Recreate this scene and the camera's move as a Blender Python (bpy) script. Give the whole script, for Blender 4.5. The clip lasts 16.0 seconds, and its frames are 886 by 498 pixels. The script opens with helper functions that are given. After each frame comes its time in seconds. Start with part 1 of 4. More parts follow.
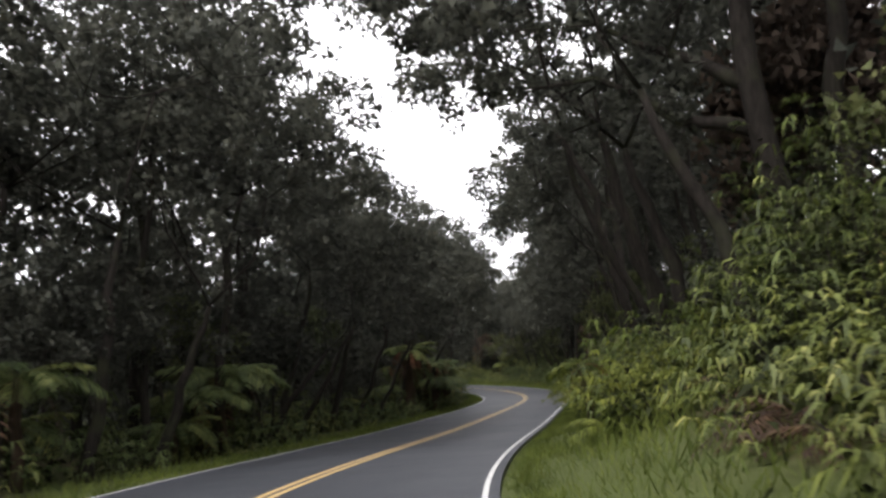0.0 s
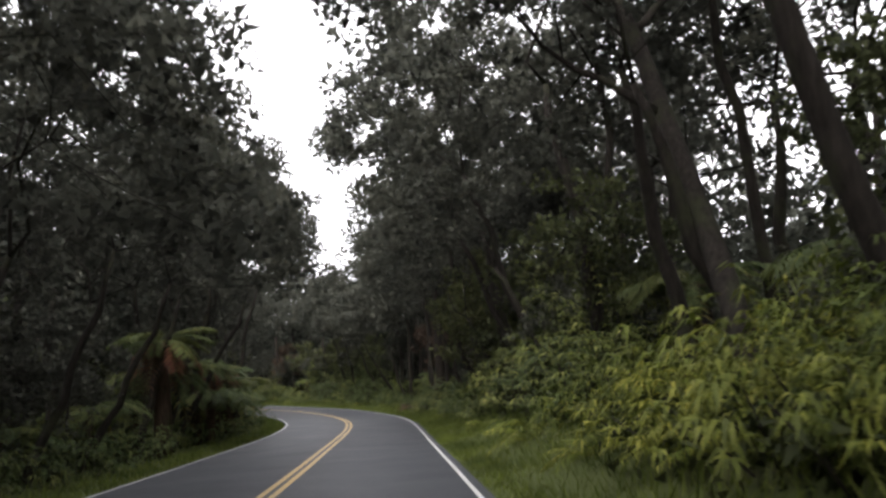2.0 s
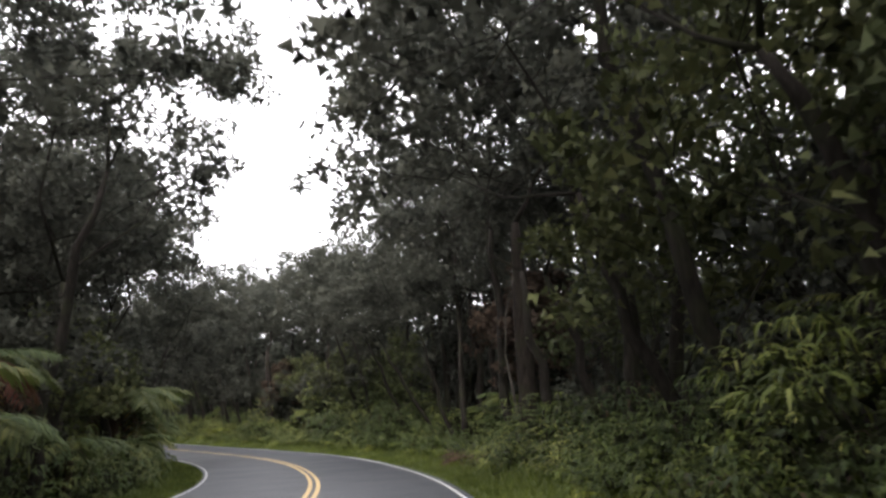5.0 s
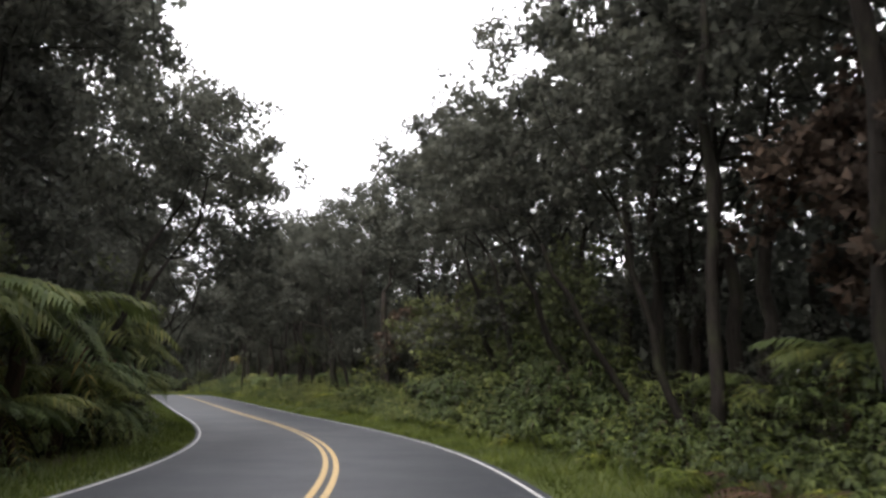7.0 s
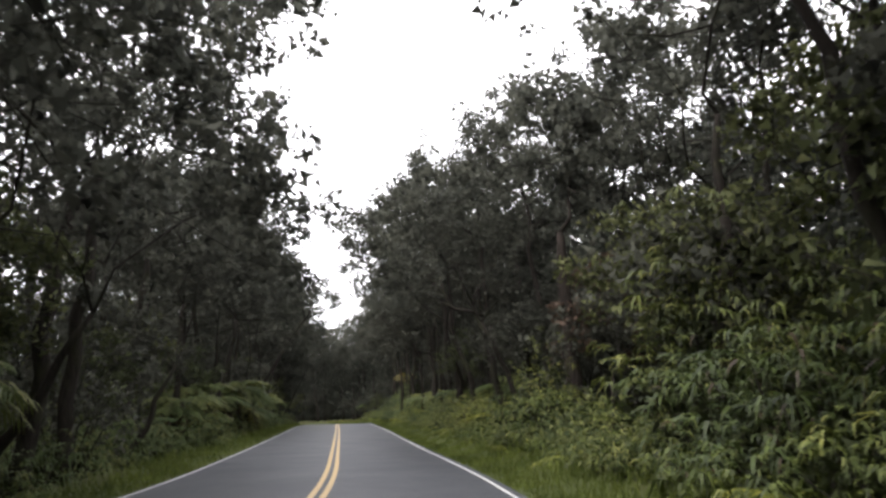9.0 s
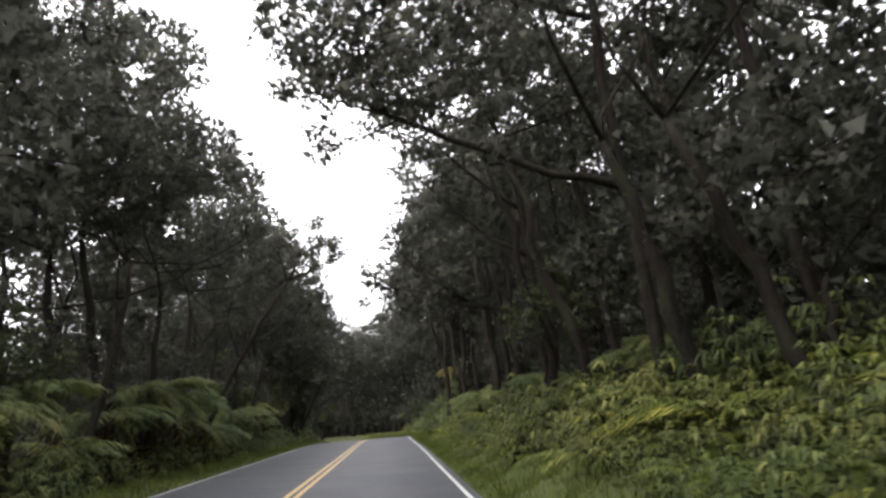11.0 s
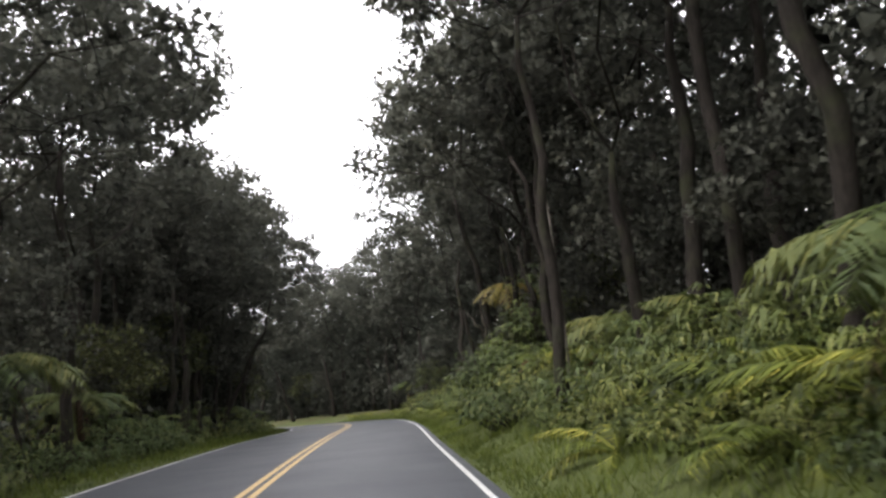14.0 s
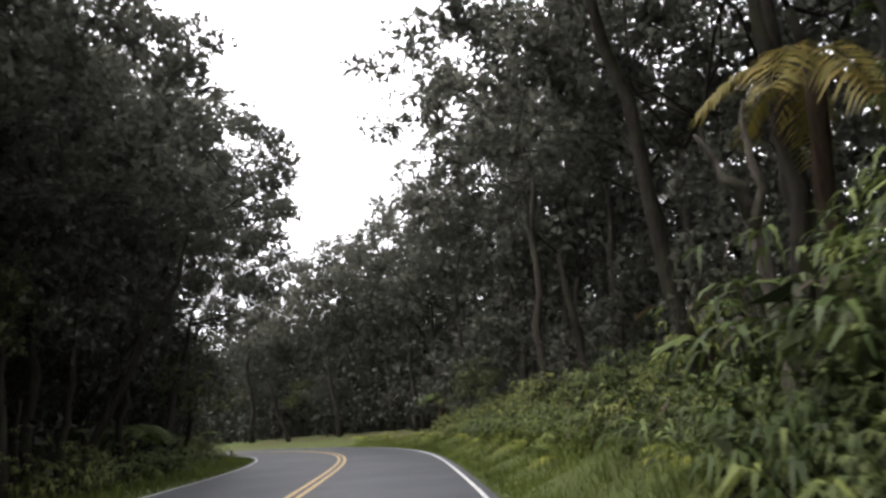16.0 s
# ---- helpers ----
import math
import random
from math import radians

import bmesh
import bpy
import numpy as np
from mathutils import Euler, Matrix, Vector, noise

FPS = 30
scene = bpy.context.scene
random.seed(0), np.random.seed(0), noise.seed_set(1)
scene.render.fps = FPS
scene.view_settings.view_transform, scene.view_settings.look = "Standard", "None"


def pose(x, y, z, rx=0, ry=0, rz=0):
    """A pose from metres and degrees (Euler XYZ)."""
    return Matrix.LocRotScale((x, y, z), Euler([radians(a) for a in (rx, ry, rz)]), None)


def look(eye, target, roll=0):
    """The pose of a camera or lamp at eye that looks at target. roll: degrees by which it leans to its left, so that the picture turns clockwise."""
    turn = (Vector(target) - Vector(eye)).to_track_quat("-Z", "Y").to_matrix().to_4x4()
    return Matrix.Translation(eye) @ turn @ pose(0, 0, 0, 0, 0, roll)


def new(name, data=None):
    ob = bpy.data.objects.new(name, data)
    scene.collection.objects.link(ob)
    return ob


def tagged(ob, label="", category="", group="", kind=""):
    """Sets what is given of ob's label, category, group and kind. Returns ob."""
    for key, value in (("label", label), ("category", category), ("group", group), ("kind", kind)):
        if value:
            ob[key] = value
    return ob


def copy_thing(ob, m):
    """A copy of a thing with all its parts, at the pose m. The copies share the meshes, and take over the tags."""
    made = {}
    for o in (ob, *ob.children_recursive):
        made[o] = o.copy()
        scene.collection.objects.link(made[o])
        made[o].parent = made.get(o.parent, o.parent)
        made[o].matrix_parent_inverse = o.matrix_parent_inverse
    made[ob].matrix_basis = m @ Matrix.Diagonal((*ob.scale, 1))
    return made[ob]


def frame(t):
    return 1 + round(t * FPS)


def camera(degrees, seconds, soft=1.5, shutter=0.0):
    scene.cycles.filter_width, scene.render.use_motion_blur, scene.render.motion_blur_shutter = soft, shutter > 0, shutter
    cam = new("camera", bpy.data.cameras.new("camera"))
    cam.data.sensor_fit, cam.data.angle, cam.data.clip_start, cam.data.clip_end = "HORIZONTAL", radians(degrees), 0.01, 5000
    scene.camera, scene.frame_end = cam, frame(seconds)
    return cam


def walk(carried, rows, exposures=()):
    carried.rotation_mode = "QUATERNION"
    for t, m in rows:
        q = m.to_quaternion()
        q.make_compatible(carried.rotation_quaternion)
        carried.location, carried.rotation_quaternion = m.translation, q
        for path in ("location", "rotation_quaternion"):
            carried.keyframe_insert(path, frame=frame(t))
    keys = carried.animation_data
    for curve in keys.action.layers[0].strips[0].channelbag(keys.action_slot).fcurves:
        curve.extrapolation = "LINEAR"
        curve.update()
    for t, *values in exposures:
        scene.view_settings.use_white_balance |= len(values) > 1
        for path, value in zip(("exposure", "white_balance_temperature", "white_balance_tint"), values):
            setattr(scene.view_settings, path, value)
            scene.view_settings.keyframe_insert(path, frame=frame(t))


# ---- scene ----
# ---------------------------------------------------------------- camera
cam = camera(54.94, 16.0, soft=2.75, shutter=0.16)
PATH = [
    (0.0, pose(2.66, 0.14, 1.27, 97.32, 4.44, -0.78)),
    (0.5, pose(2.29, 5.31, 1.08, 97.50, 4.05, -5.60)),
    (1.0, pose(2.43, 10.41, 0.88, 97.94, 3.84, -10.94)),
    (1.5, pose(2.81, 15.50, 0.64, 97.99, 3.15, -14.11)),
    (2.0, pose(3.35, 20.59, 0.41, 97.88, 3.65, -14.21)),
    (2.5, pose(4.13, 25.63, 0.18, 98.79, 2.50, -12.79)),
    (3.0, pose(5.05, 30.59, -0.02, 100.00, 1.51, -12.06)),
    (3.5, pose(6.10, 35.49, -0.19, 100.75, 1.67, -11.81)),
    (4.0, pose(7.15, 40.37, -0.35, 101.37, 2.49, -11.70)),
    (4.5, pose(8.17, 45.24, -0.50, 101.39, 2.94, -11.55)),
    (5.0, pose(9.17, 50.09, -0.65, 100.81, 3.01, -11.36)),
    (5.5, pose(10.11, 54.97, -0.79, 100.01, 2.69, -10.64)),
    (6.0, pose(10.95, 59.93, -0.91, 99.38, 1.95, -8.91)),
    (6.5, pose(11.58, 65.00, -1.00, 99.30, 0.77, -5.67)),
    (7.0, pose(11.94, 70.18, -1.09, 99.76, -0.87, -0.92)),
    (7.5, pose(12.44, 75.50, -1.17, 99.83, -1.16, 5.99)),
    (8.0, pose(12.43, 80.92, -1.23, 100.16, -0.32, 8.89)),
    (8.5, pose(12.09, 86.43, -1.23, 100.64, 0.53, 11.16)),
    (9.0, pose(11.40, 91.98, -1.23, 101.27, 1.41, 12.80)),
    (9.5, pose(10.35, 97.53, -1.23, 101.87, 2.26, 13.98)),
    (10.0, pose(9.00, 103.00, -1.20, 102.27, 3.06, 14.86)),
    (10.5, pose(7.40, 108.38, -1.17, 102.28, 3.77, 15.61)),
    (11.0, pose(5.63, 113.66, -1.12, 101.92, 4.39, 16.24)),
    (11.5, pose(3.68, 118.87, -1.06, 100.04, 5.13, 16.51)),
    (12.0, pose(1.80, 124.11, -0.99, 99.09, 4.43, 16.35)),
    (12.5, pose(-0.04, 129.37, -0.90, 100.08, 4.60, 15.59)),
    (13.0, pose(-1.85, 134.63, -0.81, 100.49, 5.22, 15.55)),
    (13.5, pose(-3.68, 139.87, -0.72, 100.09, 4.94, 15.91)),
    (14.0, pose(-5.48, 145.10, -0.62, 100.07, 5.32, 15.90)),
    (14.5, pose(-7.36, 150.28, -0.53, 100.27, 5.16, 15.69)),
    (15.0, pose(-9.22, 155.44, -0.45, 99.91, 5.04, 15.89)),
    (15.5, pose(-11.00, 160.57, -0.37, 100.15, 3.68, 16.49)),
    (16.0, pose(-12.73, 165.69, -0.30, 101.19, 3.91, 17.47)),
]
walk(cam, PATH, exposures=[(0.0, 0.98, 6500, 13), (1.2, 1.15, 6500, 13), (2.0, 1.18, 6500, 13), (3.2, 1.55, 6500, 13), (4.5, 1.46, 6500, 13), (8.0, 1.22, 6500, 13), (11.0, 1.28, 6500, 13), (14.0, 1.42, 6500, 13), (16.0, 1.4, 6500, 13)])

# ---------------------------------------------------------------- sky and sun (bright overcast)
world = bpy.data.worlds.new("overcast_sky")
scene.world = world
world.use_nodes = True
wn, wl = world.node_tree.nodes, world.node_tree.links
sky = wn.new("ShaderNodeTexSky")
sky.sky_type = "NISHITA"
sky.sun_disc = False
sky.sun_elevation, sky.sun_rotation = radians(58), radians(-140)
sky.air_density, sky.dust_density, sky.ozone_density = 1.0, 6.0, 1.0
haze = wn.new("ShaderNodeHueSaturation")
haze.inputs["Saturation"].default_value = 0.12
wl.new(sky.outputs[0], haze.inputs["Color"])
cloud = wn.new("ShaderNodeMixRGB")
cloud.inputs[0].default_value = 0.75
cloud.inputs[2].default_value = (11.0, 11.1, 11.4, 1)
wl.new(haze.outputs[0], cloud.inputs[1])
background = wn["Background"]
background.inputs["Strength"].default_value = 0.14
wl.new(cloud.outputs[0], background.inputs["Color"])
sun = new("sun", bpy.data.lights.new("sun", "SUN"))
sun.data.energy, sun.data.angle, sun.data.color = 1.5, radians(25), (1.0, 0.97, 0.92)
sun.matrix_world = look((-28, 25, 70), (0, 60, 0))


# ---------------------------------------------------------------- materials
def material(name, rough=0.6, specular=0.3):
    m = bpy.data.materials.new(name)
    m.use_nodes = True
    n, l = m.node_tree.nodes, m.node_tree.links
    b = n["Principled BSDF"]
    b.inputs["Roughness"].default_value = rough
    b.inputs["Specular IOR Level"].default_value = specular
    return m, n, l, b


def texture(n, l, scale, detail=4.0, rough=0.55, vector=None, kind="ShaderNodeTexNoise"):
    t = n.new(kind)
    t.inputs["Scale"].default_value = scale
    if kind == "ShaderNodeTexNoise":
        t.inputs["Detail"].default_value, t.inputs["Roughness"].default_value = detail, rough
    if vector is not None:
        l.new(vector, t.inputs["Vector"])
    return t


def ramp(n, l, source, stops):
    r = n.new("ShaderNodeValToRGB")
    while len(r.color_ramp.elements) < len(stops):
        r.color_ramp.elements.new(0.5)
    for e, (at, c) in zip(r.color_ramp.elements, stops):
        e.position, e.color = at, (*c, 1)
    l.new(source, r.inputs[0])
    return r


def blend(n, l, fac, a, b, mode="MIX"):
    x = n.new("ShaderNodeMixRGB")
    x.blend_type = mode
    for i, v in enumerate((fac, a, b)):
        if isinstance(v, (int, float)):
            x.inputs[i].default_value = v
        elif isinstance(v, tuple):
            x.inputs[i].default_value = (*v, 1)
        else:
            l.new(v, x.inputs[i])
    return x.outputs[0]


def bump(n, l, b, height, strength, distance=0.02):
    k = n.new("ShaderNodeBump")
    k.inputs["Strength"].default_value, k.inputs["Distance"].default_value = strength, distance
    l.new(height, k.inputs["Height"])
    l.new(k.outputs[0], b.inputs["Normal"])


def world_place(n):
    return n.new("ShaderNodeNewGeometry").outputs["Position"]


def leaf_material(name, stops, rough=0.45, through_light=0.25, patch=0.35, shine=0.3, tint=0.0):
    """Foliage: colour varies leaf by leaf, plant by plant and in larger patches; thin leaves let light through."""
    m, n, l, b = material(name, rough, shine)
    geo, info = n.new("ShaderNodeNewGeometry"), n.new("ShaderNodeObjectInfo")
    mix = n.new("ShaderNodeMath")
    mix.operation = "MULTIPLY_ADD"
    l.new(geo.outputs["Random Per Island"], mix.inputs[0])
    mix.inputs[1].default_value = 0.65
    part_ = n.new("ShaderNodeMath")
    part_.operation = "MULTIPLY"
    l.new(info.outputs["Random"], part_.inputs[0])
    part_.inputs[1].default_value = 0.35
    l.new(part_.outputs[0], mix.inputs[2])
    c = ramp(n, l, mix.outputs[0], stops).outputs[0]
    t = texture(n, l, 0.45, 3.0, 0.6, geo.outputs["Position"])
    c = blend(n, l, patch, c, ramp(n, l, t.outputs["Fac"], [(0.3, (0.35, 0.38, 0.4)), (0.7, (1.25, 1.2, 1.0))]).outputs[0], "MULTIPLY")
    c = blend(n, l, tint, c, ramp(n, l, info.outputs["Random"], [(0.0, (0.86, 0.96, 1.06)), (0.5, (1.0, 1.0, 1.0)), (1.0, (1.16, 1.03, 0.84))]).outputs[0], "MULTIPLY")
    l.new(c, b.inputs["Base Color"])
    tr = n.new("ShaderNodeBsdfTranslucent")
    l.new(c, tr.inputs["Color"])
    ms = n.new("ShaderNodeMixShader")
    ms.inputs[0].default_value = through_light
    l.new(b.outputs[0], ms.inputs[1])
    l.new(tr.outputs[0], ms.inputs[2])
    l.new(ms.outputs[0], n["Material Output"].inputs["Surface"])
    return m


def bark_material(name, dark, light, moss):
    m, n, l, b = material(name, 0.95, 0.08)
    pos = world_place(n)
    st = n.new("ShaderNodeMapping")
    st.inputs["Scale"].default_value = (1.0, 1.0, 0.18)
    l.new(pos, st.inputs["Vector"])
    t = texture(n, l, 14.0, 6.0, 0.65, st.outputs[0])
    c = ramp(n, l, t.outputs["Fac"], [(0.3, dark), (0.72, light)]).outputs[0]
    t2 = texture(n, l, 1.6, 4.0, 0.6, pos)
    f = ramp(n, l, t2.outputs["Fac"], [(0.5, (0, 0, 0)), (0.68, (0.8, 0.8, 0.8))]).outputs[0]
    l.new(blend(n, l, f, c, moss), b.inputs["Base Color"])
    bump(n, l, b, t.outputs["Fac"], 0.7, 0.03)
    return m


OHIA_LEAF = leaf_material("small_leathery_leaves", [(0.0, (0.092, 0.096, 0.081)), (0.5, (0.106, 0.11, 0.093)), (0.9, (0.118, 0.122, 0.1)), (1.0, (0.148, 0.14, 0.104))], 0.75, 0.4, 0.35, 0.08)
MIDDLE_LEAF = leaf_material("understorey_leaves", [(0.0, (0.078, 0.09, 0.046)), (0.6, (0.11, 0.128, 0.06)), (1.0, (0.165, 0.175, 0.08))], 0.65, 0.35, 0.4, 0.15, tint=0.3)
BRIGHT_LEAF = leaf_material("broad_green_leaves", [(0.0, (0.095, 0.05, 0.03)), (0.09, (0.07, 0.045, 0.025)), (0.12, (0.026, 0.038, 0.013)), (0.5, (0.078, 0.106, 0.03)), (0.8, (0.155, 0.19, 0.055)), (1.0, (0.37, 0.39, 0.15))], 0.56, 0.26, 0.75, 0.28, tint=0.8)
FERN_LEAF = leaf_material("fern_frond_green", [(0.0, (0.052, 0.072, 0.024)), (0.6, (0.092, 0.118, 0.038)), (1.0, (0.16, 0.17, 0.056))], 0.65, 0.32, tint=0.8)
BANK_LEAF = leaf_material("bank_fern_green", [(0.0, (0.034, 0.046, 0.011)), (0.5, (0.108, 0.134, 0.026)), (0.8, (0.185, 0.21, 0.045)), (1.0, (0.37, 0.38, 0.1))], 0.62, 0.3, 0.8, 0.2, tint=0.8)
# green of the thickets' inner leaves, darkened to put gap shade into colour
GAP_SHADE_LEAF = leaf_material("shade_dark_inner_leaves", [(0.0, (0.03, 0.038, 0.018)), (0.6, (0.05, 0.06, 0.027)), (1.0, (0.075, 0.085, 0.036))], 0.7, 0.25, 0.4, 0.12)
SOFT_LEAF = leaf_material("soft_green_fern", [(0.0, (0.03, 0.043, 0.014)), (0.5, (0.085, 0.112, 0.036)), (0.8, (0.15, 0.178, 0.06)), (1.0, (0.33, 0.35, 0.13))], 0.6, 0.26, 0.85, 0.24, tint=0.8)
DEAD_LEAF = leaf_material("dead_frond_brown", [(0.0, (0.028, 0.016, 0.01)), (0.6, (0.056, 0.03, 0.017)), (1.0, (0.115, 0.062, 0.032))], 0.7, 0.15, 0.6)
GOLD_LEAF = leaf_material("yellowing_frond", [(0.0, (0.12, 0.11, 0.028)), (0.6, (0.19, 0.155, 0.04)), (1.0, (0.3, 0.2, 0.06))], 0.55, 0.3)
RUST_LEAF = leaf_material("rusty_dying_frond", [(0.0, (0.085, 0.03, 0.02)), (0.6, (0.14, 0.052, 0.032)), (1.0, (0.2, 0.085, 0.042))], 0.65, 0.3)
GRASS_LEAF = leaf_material("verge_grass_blades", [(0.0, (0.042, 0.058, 0.015)), (0.6, (0.108, 0.142, 0.034)), (0.9, (0.155, 0.18, 0.05)), (1.0, (0.24, 0.22, 0.09))], 0.7, 0.28, 0.8, 0.12)
RED_LEAF = leaf_material("withered_leaves", [(0.0, (0.085, 0.068, 0.056)), (0.6, (0.12, 0.09, 0.072)), (1.0, (0.17, 0.115, 0.085))], 0.75, 0.38, 0.3, 0.08)
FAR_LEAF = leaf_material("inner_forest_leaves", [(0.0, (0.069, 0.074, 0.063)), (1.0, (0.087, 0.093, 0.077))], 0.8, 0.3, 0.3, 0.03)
BARK = bark_material("dark_furrowed_bark", (0.014, 0.012, 0.0105), (0.04, 0.034, 0.03), (0.038, 0.041, 0.024))
MOSSY_BARK = bark_material("mossy_peeling_bark", (0.012, 0.01, 0.009), (0.045, 0.036, 0.031), (0.03, 0.03, 0.018))
GREY_BARK = bark_material("grey_weathered_bark", (0.035, 0.031, 0.027), (0.15, 0.132, 0.115), (0.05, 0.052, 0.034))
FIBRE = bark_material("fern_trunk_fibre", (0.015, 0.011, 0.009), (0.06, 0.04, 0.028), (0.03, 0.03, 0.015))


def asphalt_material():
    m, n, l, b = material("worn_asphalt", 0.6, 0.5)
    pos = world_place(n)
    t1 = texture(n, l, 60.0, 5.0, 0.7, pos)
    t2 = texture(n, l, 0.5, 4.0, 0.6, pos)
    c = ramp(n, l, t1.outputs["Fac"], [(0.3, (0.0145, 0.017, 0.0215)), (0.75, (0.032, 0.036, 0.0445))]).outputs[0]
    c = blend(n, l, 0.6, c, ramp(n, l, t2.outputs["Fac"], [(0.3, (0.65, 0.65, 0.67)), (0.7, (1.15, 1.14, 1.12))]).outputs[0], "MULTIPLY")
    l.new(c, b.inputs["Base Color"])
    l.new(ramp(n, l, t2.outputs["Fac"], [(0.3, (0.53, 0.53, 0.53)), (0.7, (0.62, 0.62, 0.62))]).outputs[0], b.inputs["Roughness"])
    bump(n, l, b, t1.outputs["Fac"], 0.5, 0.006)
    return m


def paint_material(name, fresh, worn):
    m, n, l, b = material(name, 0.55, 0.4)
    pos = world_place(n)
    t = texture(n, l, 9.0, 6.0, 0.75, pos)
    l.new(ramp(n, l, t.outputs["Fac"], [(0.28, worn), (0.48, fresh)]).outputs[0], b.inputs["Base Color"])
    bump(n, l, b, texture(n, l, 70.0, 4.0, 0.7, pos).outputs["Fac"], 0.4, 0.004)
    return m


def ground_material():
    m, n, l, b = material("forest_ground", 0.9, 0.15)
    pos = world_place(n)
    t1, t2 = texture(n, l, 7.0, 6.0, 0.7, pos), texture(n, l, 0.35, 4.0, 0.6, pos)
    soil = ramp(n, l, t1.outputs["Fac"], [(0.3, (0.028, 0.02, 0.013)), (0.7, (0.085, 0.062, 0.036))]).outputs[0]
    moss = ramp(n, l, t1.outputs["Fac"], [(0.3, (0.03, 0.045, 0.012)), (0.7, (0.085, 0.12, 0.03))]).outputs[0]
    floor_mix = blend(n, l, ramp(n, l, t2.outputs["Fac"], [(0.35, (0.1, 0.1, 0.1)), (0.6, (0.9, 0.9, 0.9))]).outputs[0], soil, moss)
    t3 = texture(n, l, 38.0, 5.0, 0.75, pos)
    turf = ramp(n, l, t3.outputs["Fac"], [(0.3, (0.036, 0.045, 0.014)), (0.7, (0.08, 0.098, 0.03))]).outputs[0]
    edge = n.new("ShaderNodeAttribute")
    edge.attribute_name = "turf"
    l.new(blend(n, l, edge.outputs["Fac"], floor_mix, turf), b.inputs["Base Color"])
    bump(n, l, b, t1.outputs["Fac"], 0.6, 0.06)
    return m


ASPHALT = asphalt_material()
WHITE_PAINT = paint_material("white_road_paint", (0.52, 0.52, 0.51), (0.2, 0.2, 0.2))
YELLOW_PAINT = paint_material("yellow_road_paint", (0.52, 0.36, 0.15), (0.25, 0.185, 0.105))
GROUND = ground_material()

# ---------------------------------------------------------------- the road's line in plan and height
KNOTS = np.arange(-10, 291, 10.0)
CURVE = np.array([-0.345, -0.744, -1.479, -0.645, 0.093, 0.053, -0.07, 0.342, 0.985, 1.195, 1.306, 0.921, 0.557, -0.018, 0.022, -0.023, 0.077, 0.017, -0.175, 0.167, 0.087, 0.87, 1.46, 1.52, 1.521, 1.521, 1.521, 1.521, 0.6, 0, 0]) / 100
RISE = np.array([0.33, 0.0, -0.36, -0.82, -1.26, -1.59, -1.89, -2.17, -2.34, -2.51, -2.5, -2.5, -2.44, -2.34, -2.2, -2.03, -1.86, -1.7, -1.57, -1.47, -1.51, -1.55, -1.59, -1.66, -1.73, -1.78, -1.83, -1.87, -1.91, -1.94, -1.98])
FINE = np.arange(-80.0, 330.0, 1.0)
_k = np.interp(FINE, KNOTS, CURVE, left=0, right=0)
_th = np.concatenate([[0], np.cumsum((_k[1:] + _k[:-1]) / 2)])
_th += radians(3.01) - np.interp(0, FINE, _th)
_rx = np.concatenate([[0], np.cumsum(-(np.sin(_th[1:]) + np.sin(_th[:-1])) / 2)])
_ry = np.concatenate([[0], np.cumsum((np.cos(_th[1:]) + np.cos(_th[:-1])) / 2)])
_rx -= np.interp(0, FINE, _rx)
_ry -= np.interp(0, FINE, _ry)
_rz = np.convolve(np.pad(np.interp(FINE, KNOTS, RISE), 5, mode="edge"), np.ones(11) / 11, "valid")
HALF_RIGHT, HALF_LEFT = 3.16, 3.44


def on_road(s, u):
    """Plan place at s metres along the centre line and u metres to its right, with the road's height there and its heading."""
    a = float(np.interp(s, FINE, _th))
    return (float(np.interp(s, FINE, _rx)) + u * math.cos(a), float(np.interp(s, FINE, _ry)) + u * math.sin(a), float(np.interp(s, FINE, _rz)), a)


def from_road(x, y):
    """For arrays of places: metres along and across the road, and the road's height there."""
    x, y = np.asarray(x, float), np.asarray(y, float)
    s, u, z = np.empty(x.shape), np.empty(x.shape), np.empty(x.shape)
    cx, cy = np.cos(_th), np.sin(_th)
    for i in range(0, x.size, 4000):
        px, py = x[i:i + 4000], y[i:i + 4000]
        j = ((px[:, None] - _rx) ** 2 + (py[:, None] - _ry) ** 2).argmin(1)
        s[i:i + 4000], z[i:i + 4000] = FINE[j], _rz[j]
        u[i:i + 4000] = (px - _rx[j]) * cx[j] + (py - _ry[j]) * cy[j]
    return s, u, z


def smooth(a, lo, hi):
    t = np.clip((np.asarray(a, float) - lo) / (hi - lo), 0, 1)
    return t * t * (3 - 2 * t)


def bank(s, u):
    """Height of the ground over the road's surface."""
    s, u = np.asarray(s, float), np.asarray(u, float)
    side = np.abs(u)
    h = -0.10 + 0.08 * smooth(side, 3.3, 3.75)
    lift = np.interp(s, [0, 15, 40, 55, 65, 115, 127, 200, 215], [0.8, 1.0, 1.0, 0.6, 0.35, 0.35, 0.8, 0.8, 0.4])
    right = lift * (0.65 * smooth(u, 4.1, 5.6) + (0.8 + 0.3 * np.sin(s * 0.11 + 1.0)) * smooth(u, 5.2, 9.0))
    left = -0.12 * smooth(-u, 4.0, 6.0) + (0.3 + 0.25 * np.sin(s * 0.09)) * smooth(-u, 6.0, 11.0)
    wave = 0.10 * np.sin(s * 0.9 + u * 0.6) * np.sin(u * 1.1 - s * 0.35) * smooth(side, 4.6, 7.0)
    return h + np.where(u > 0, right, left) + wave


def ground_at(s, u):
    x, y, z, a = on_road(s, u)
    return x, y, z + float(bank(s, u)), a


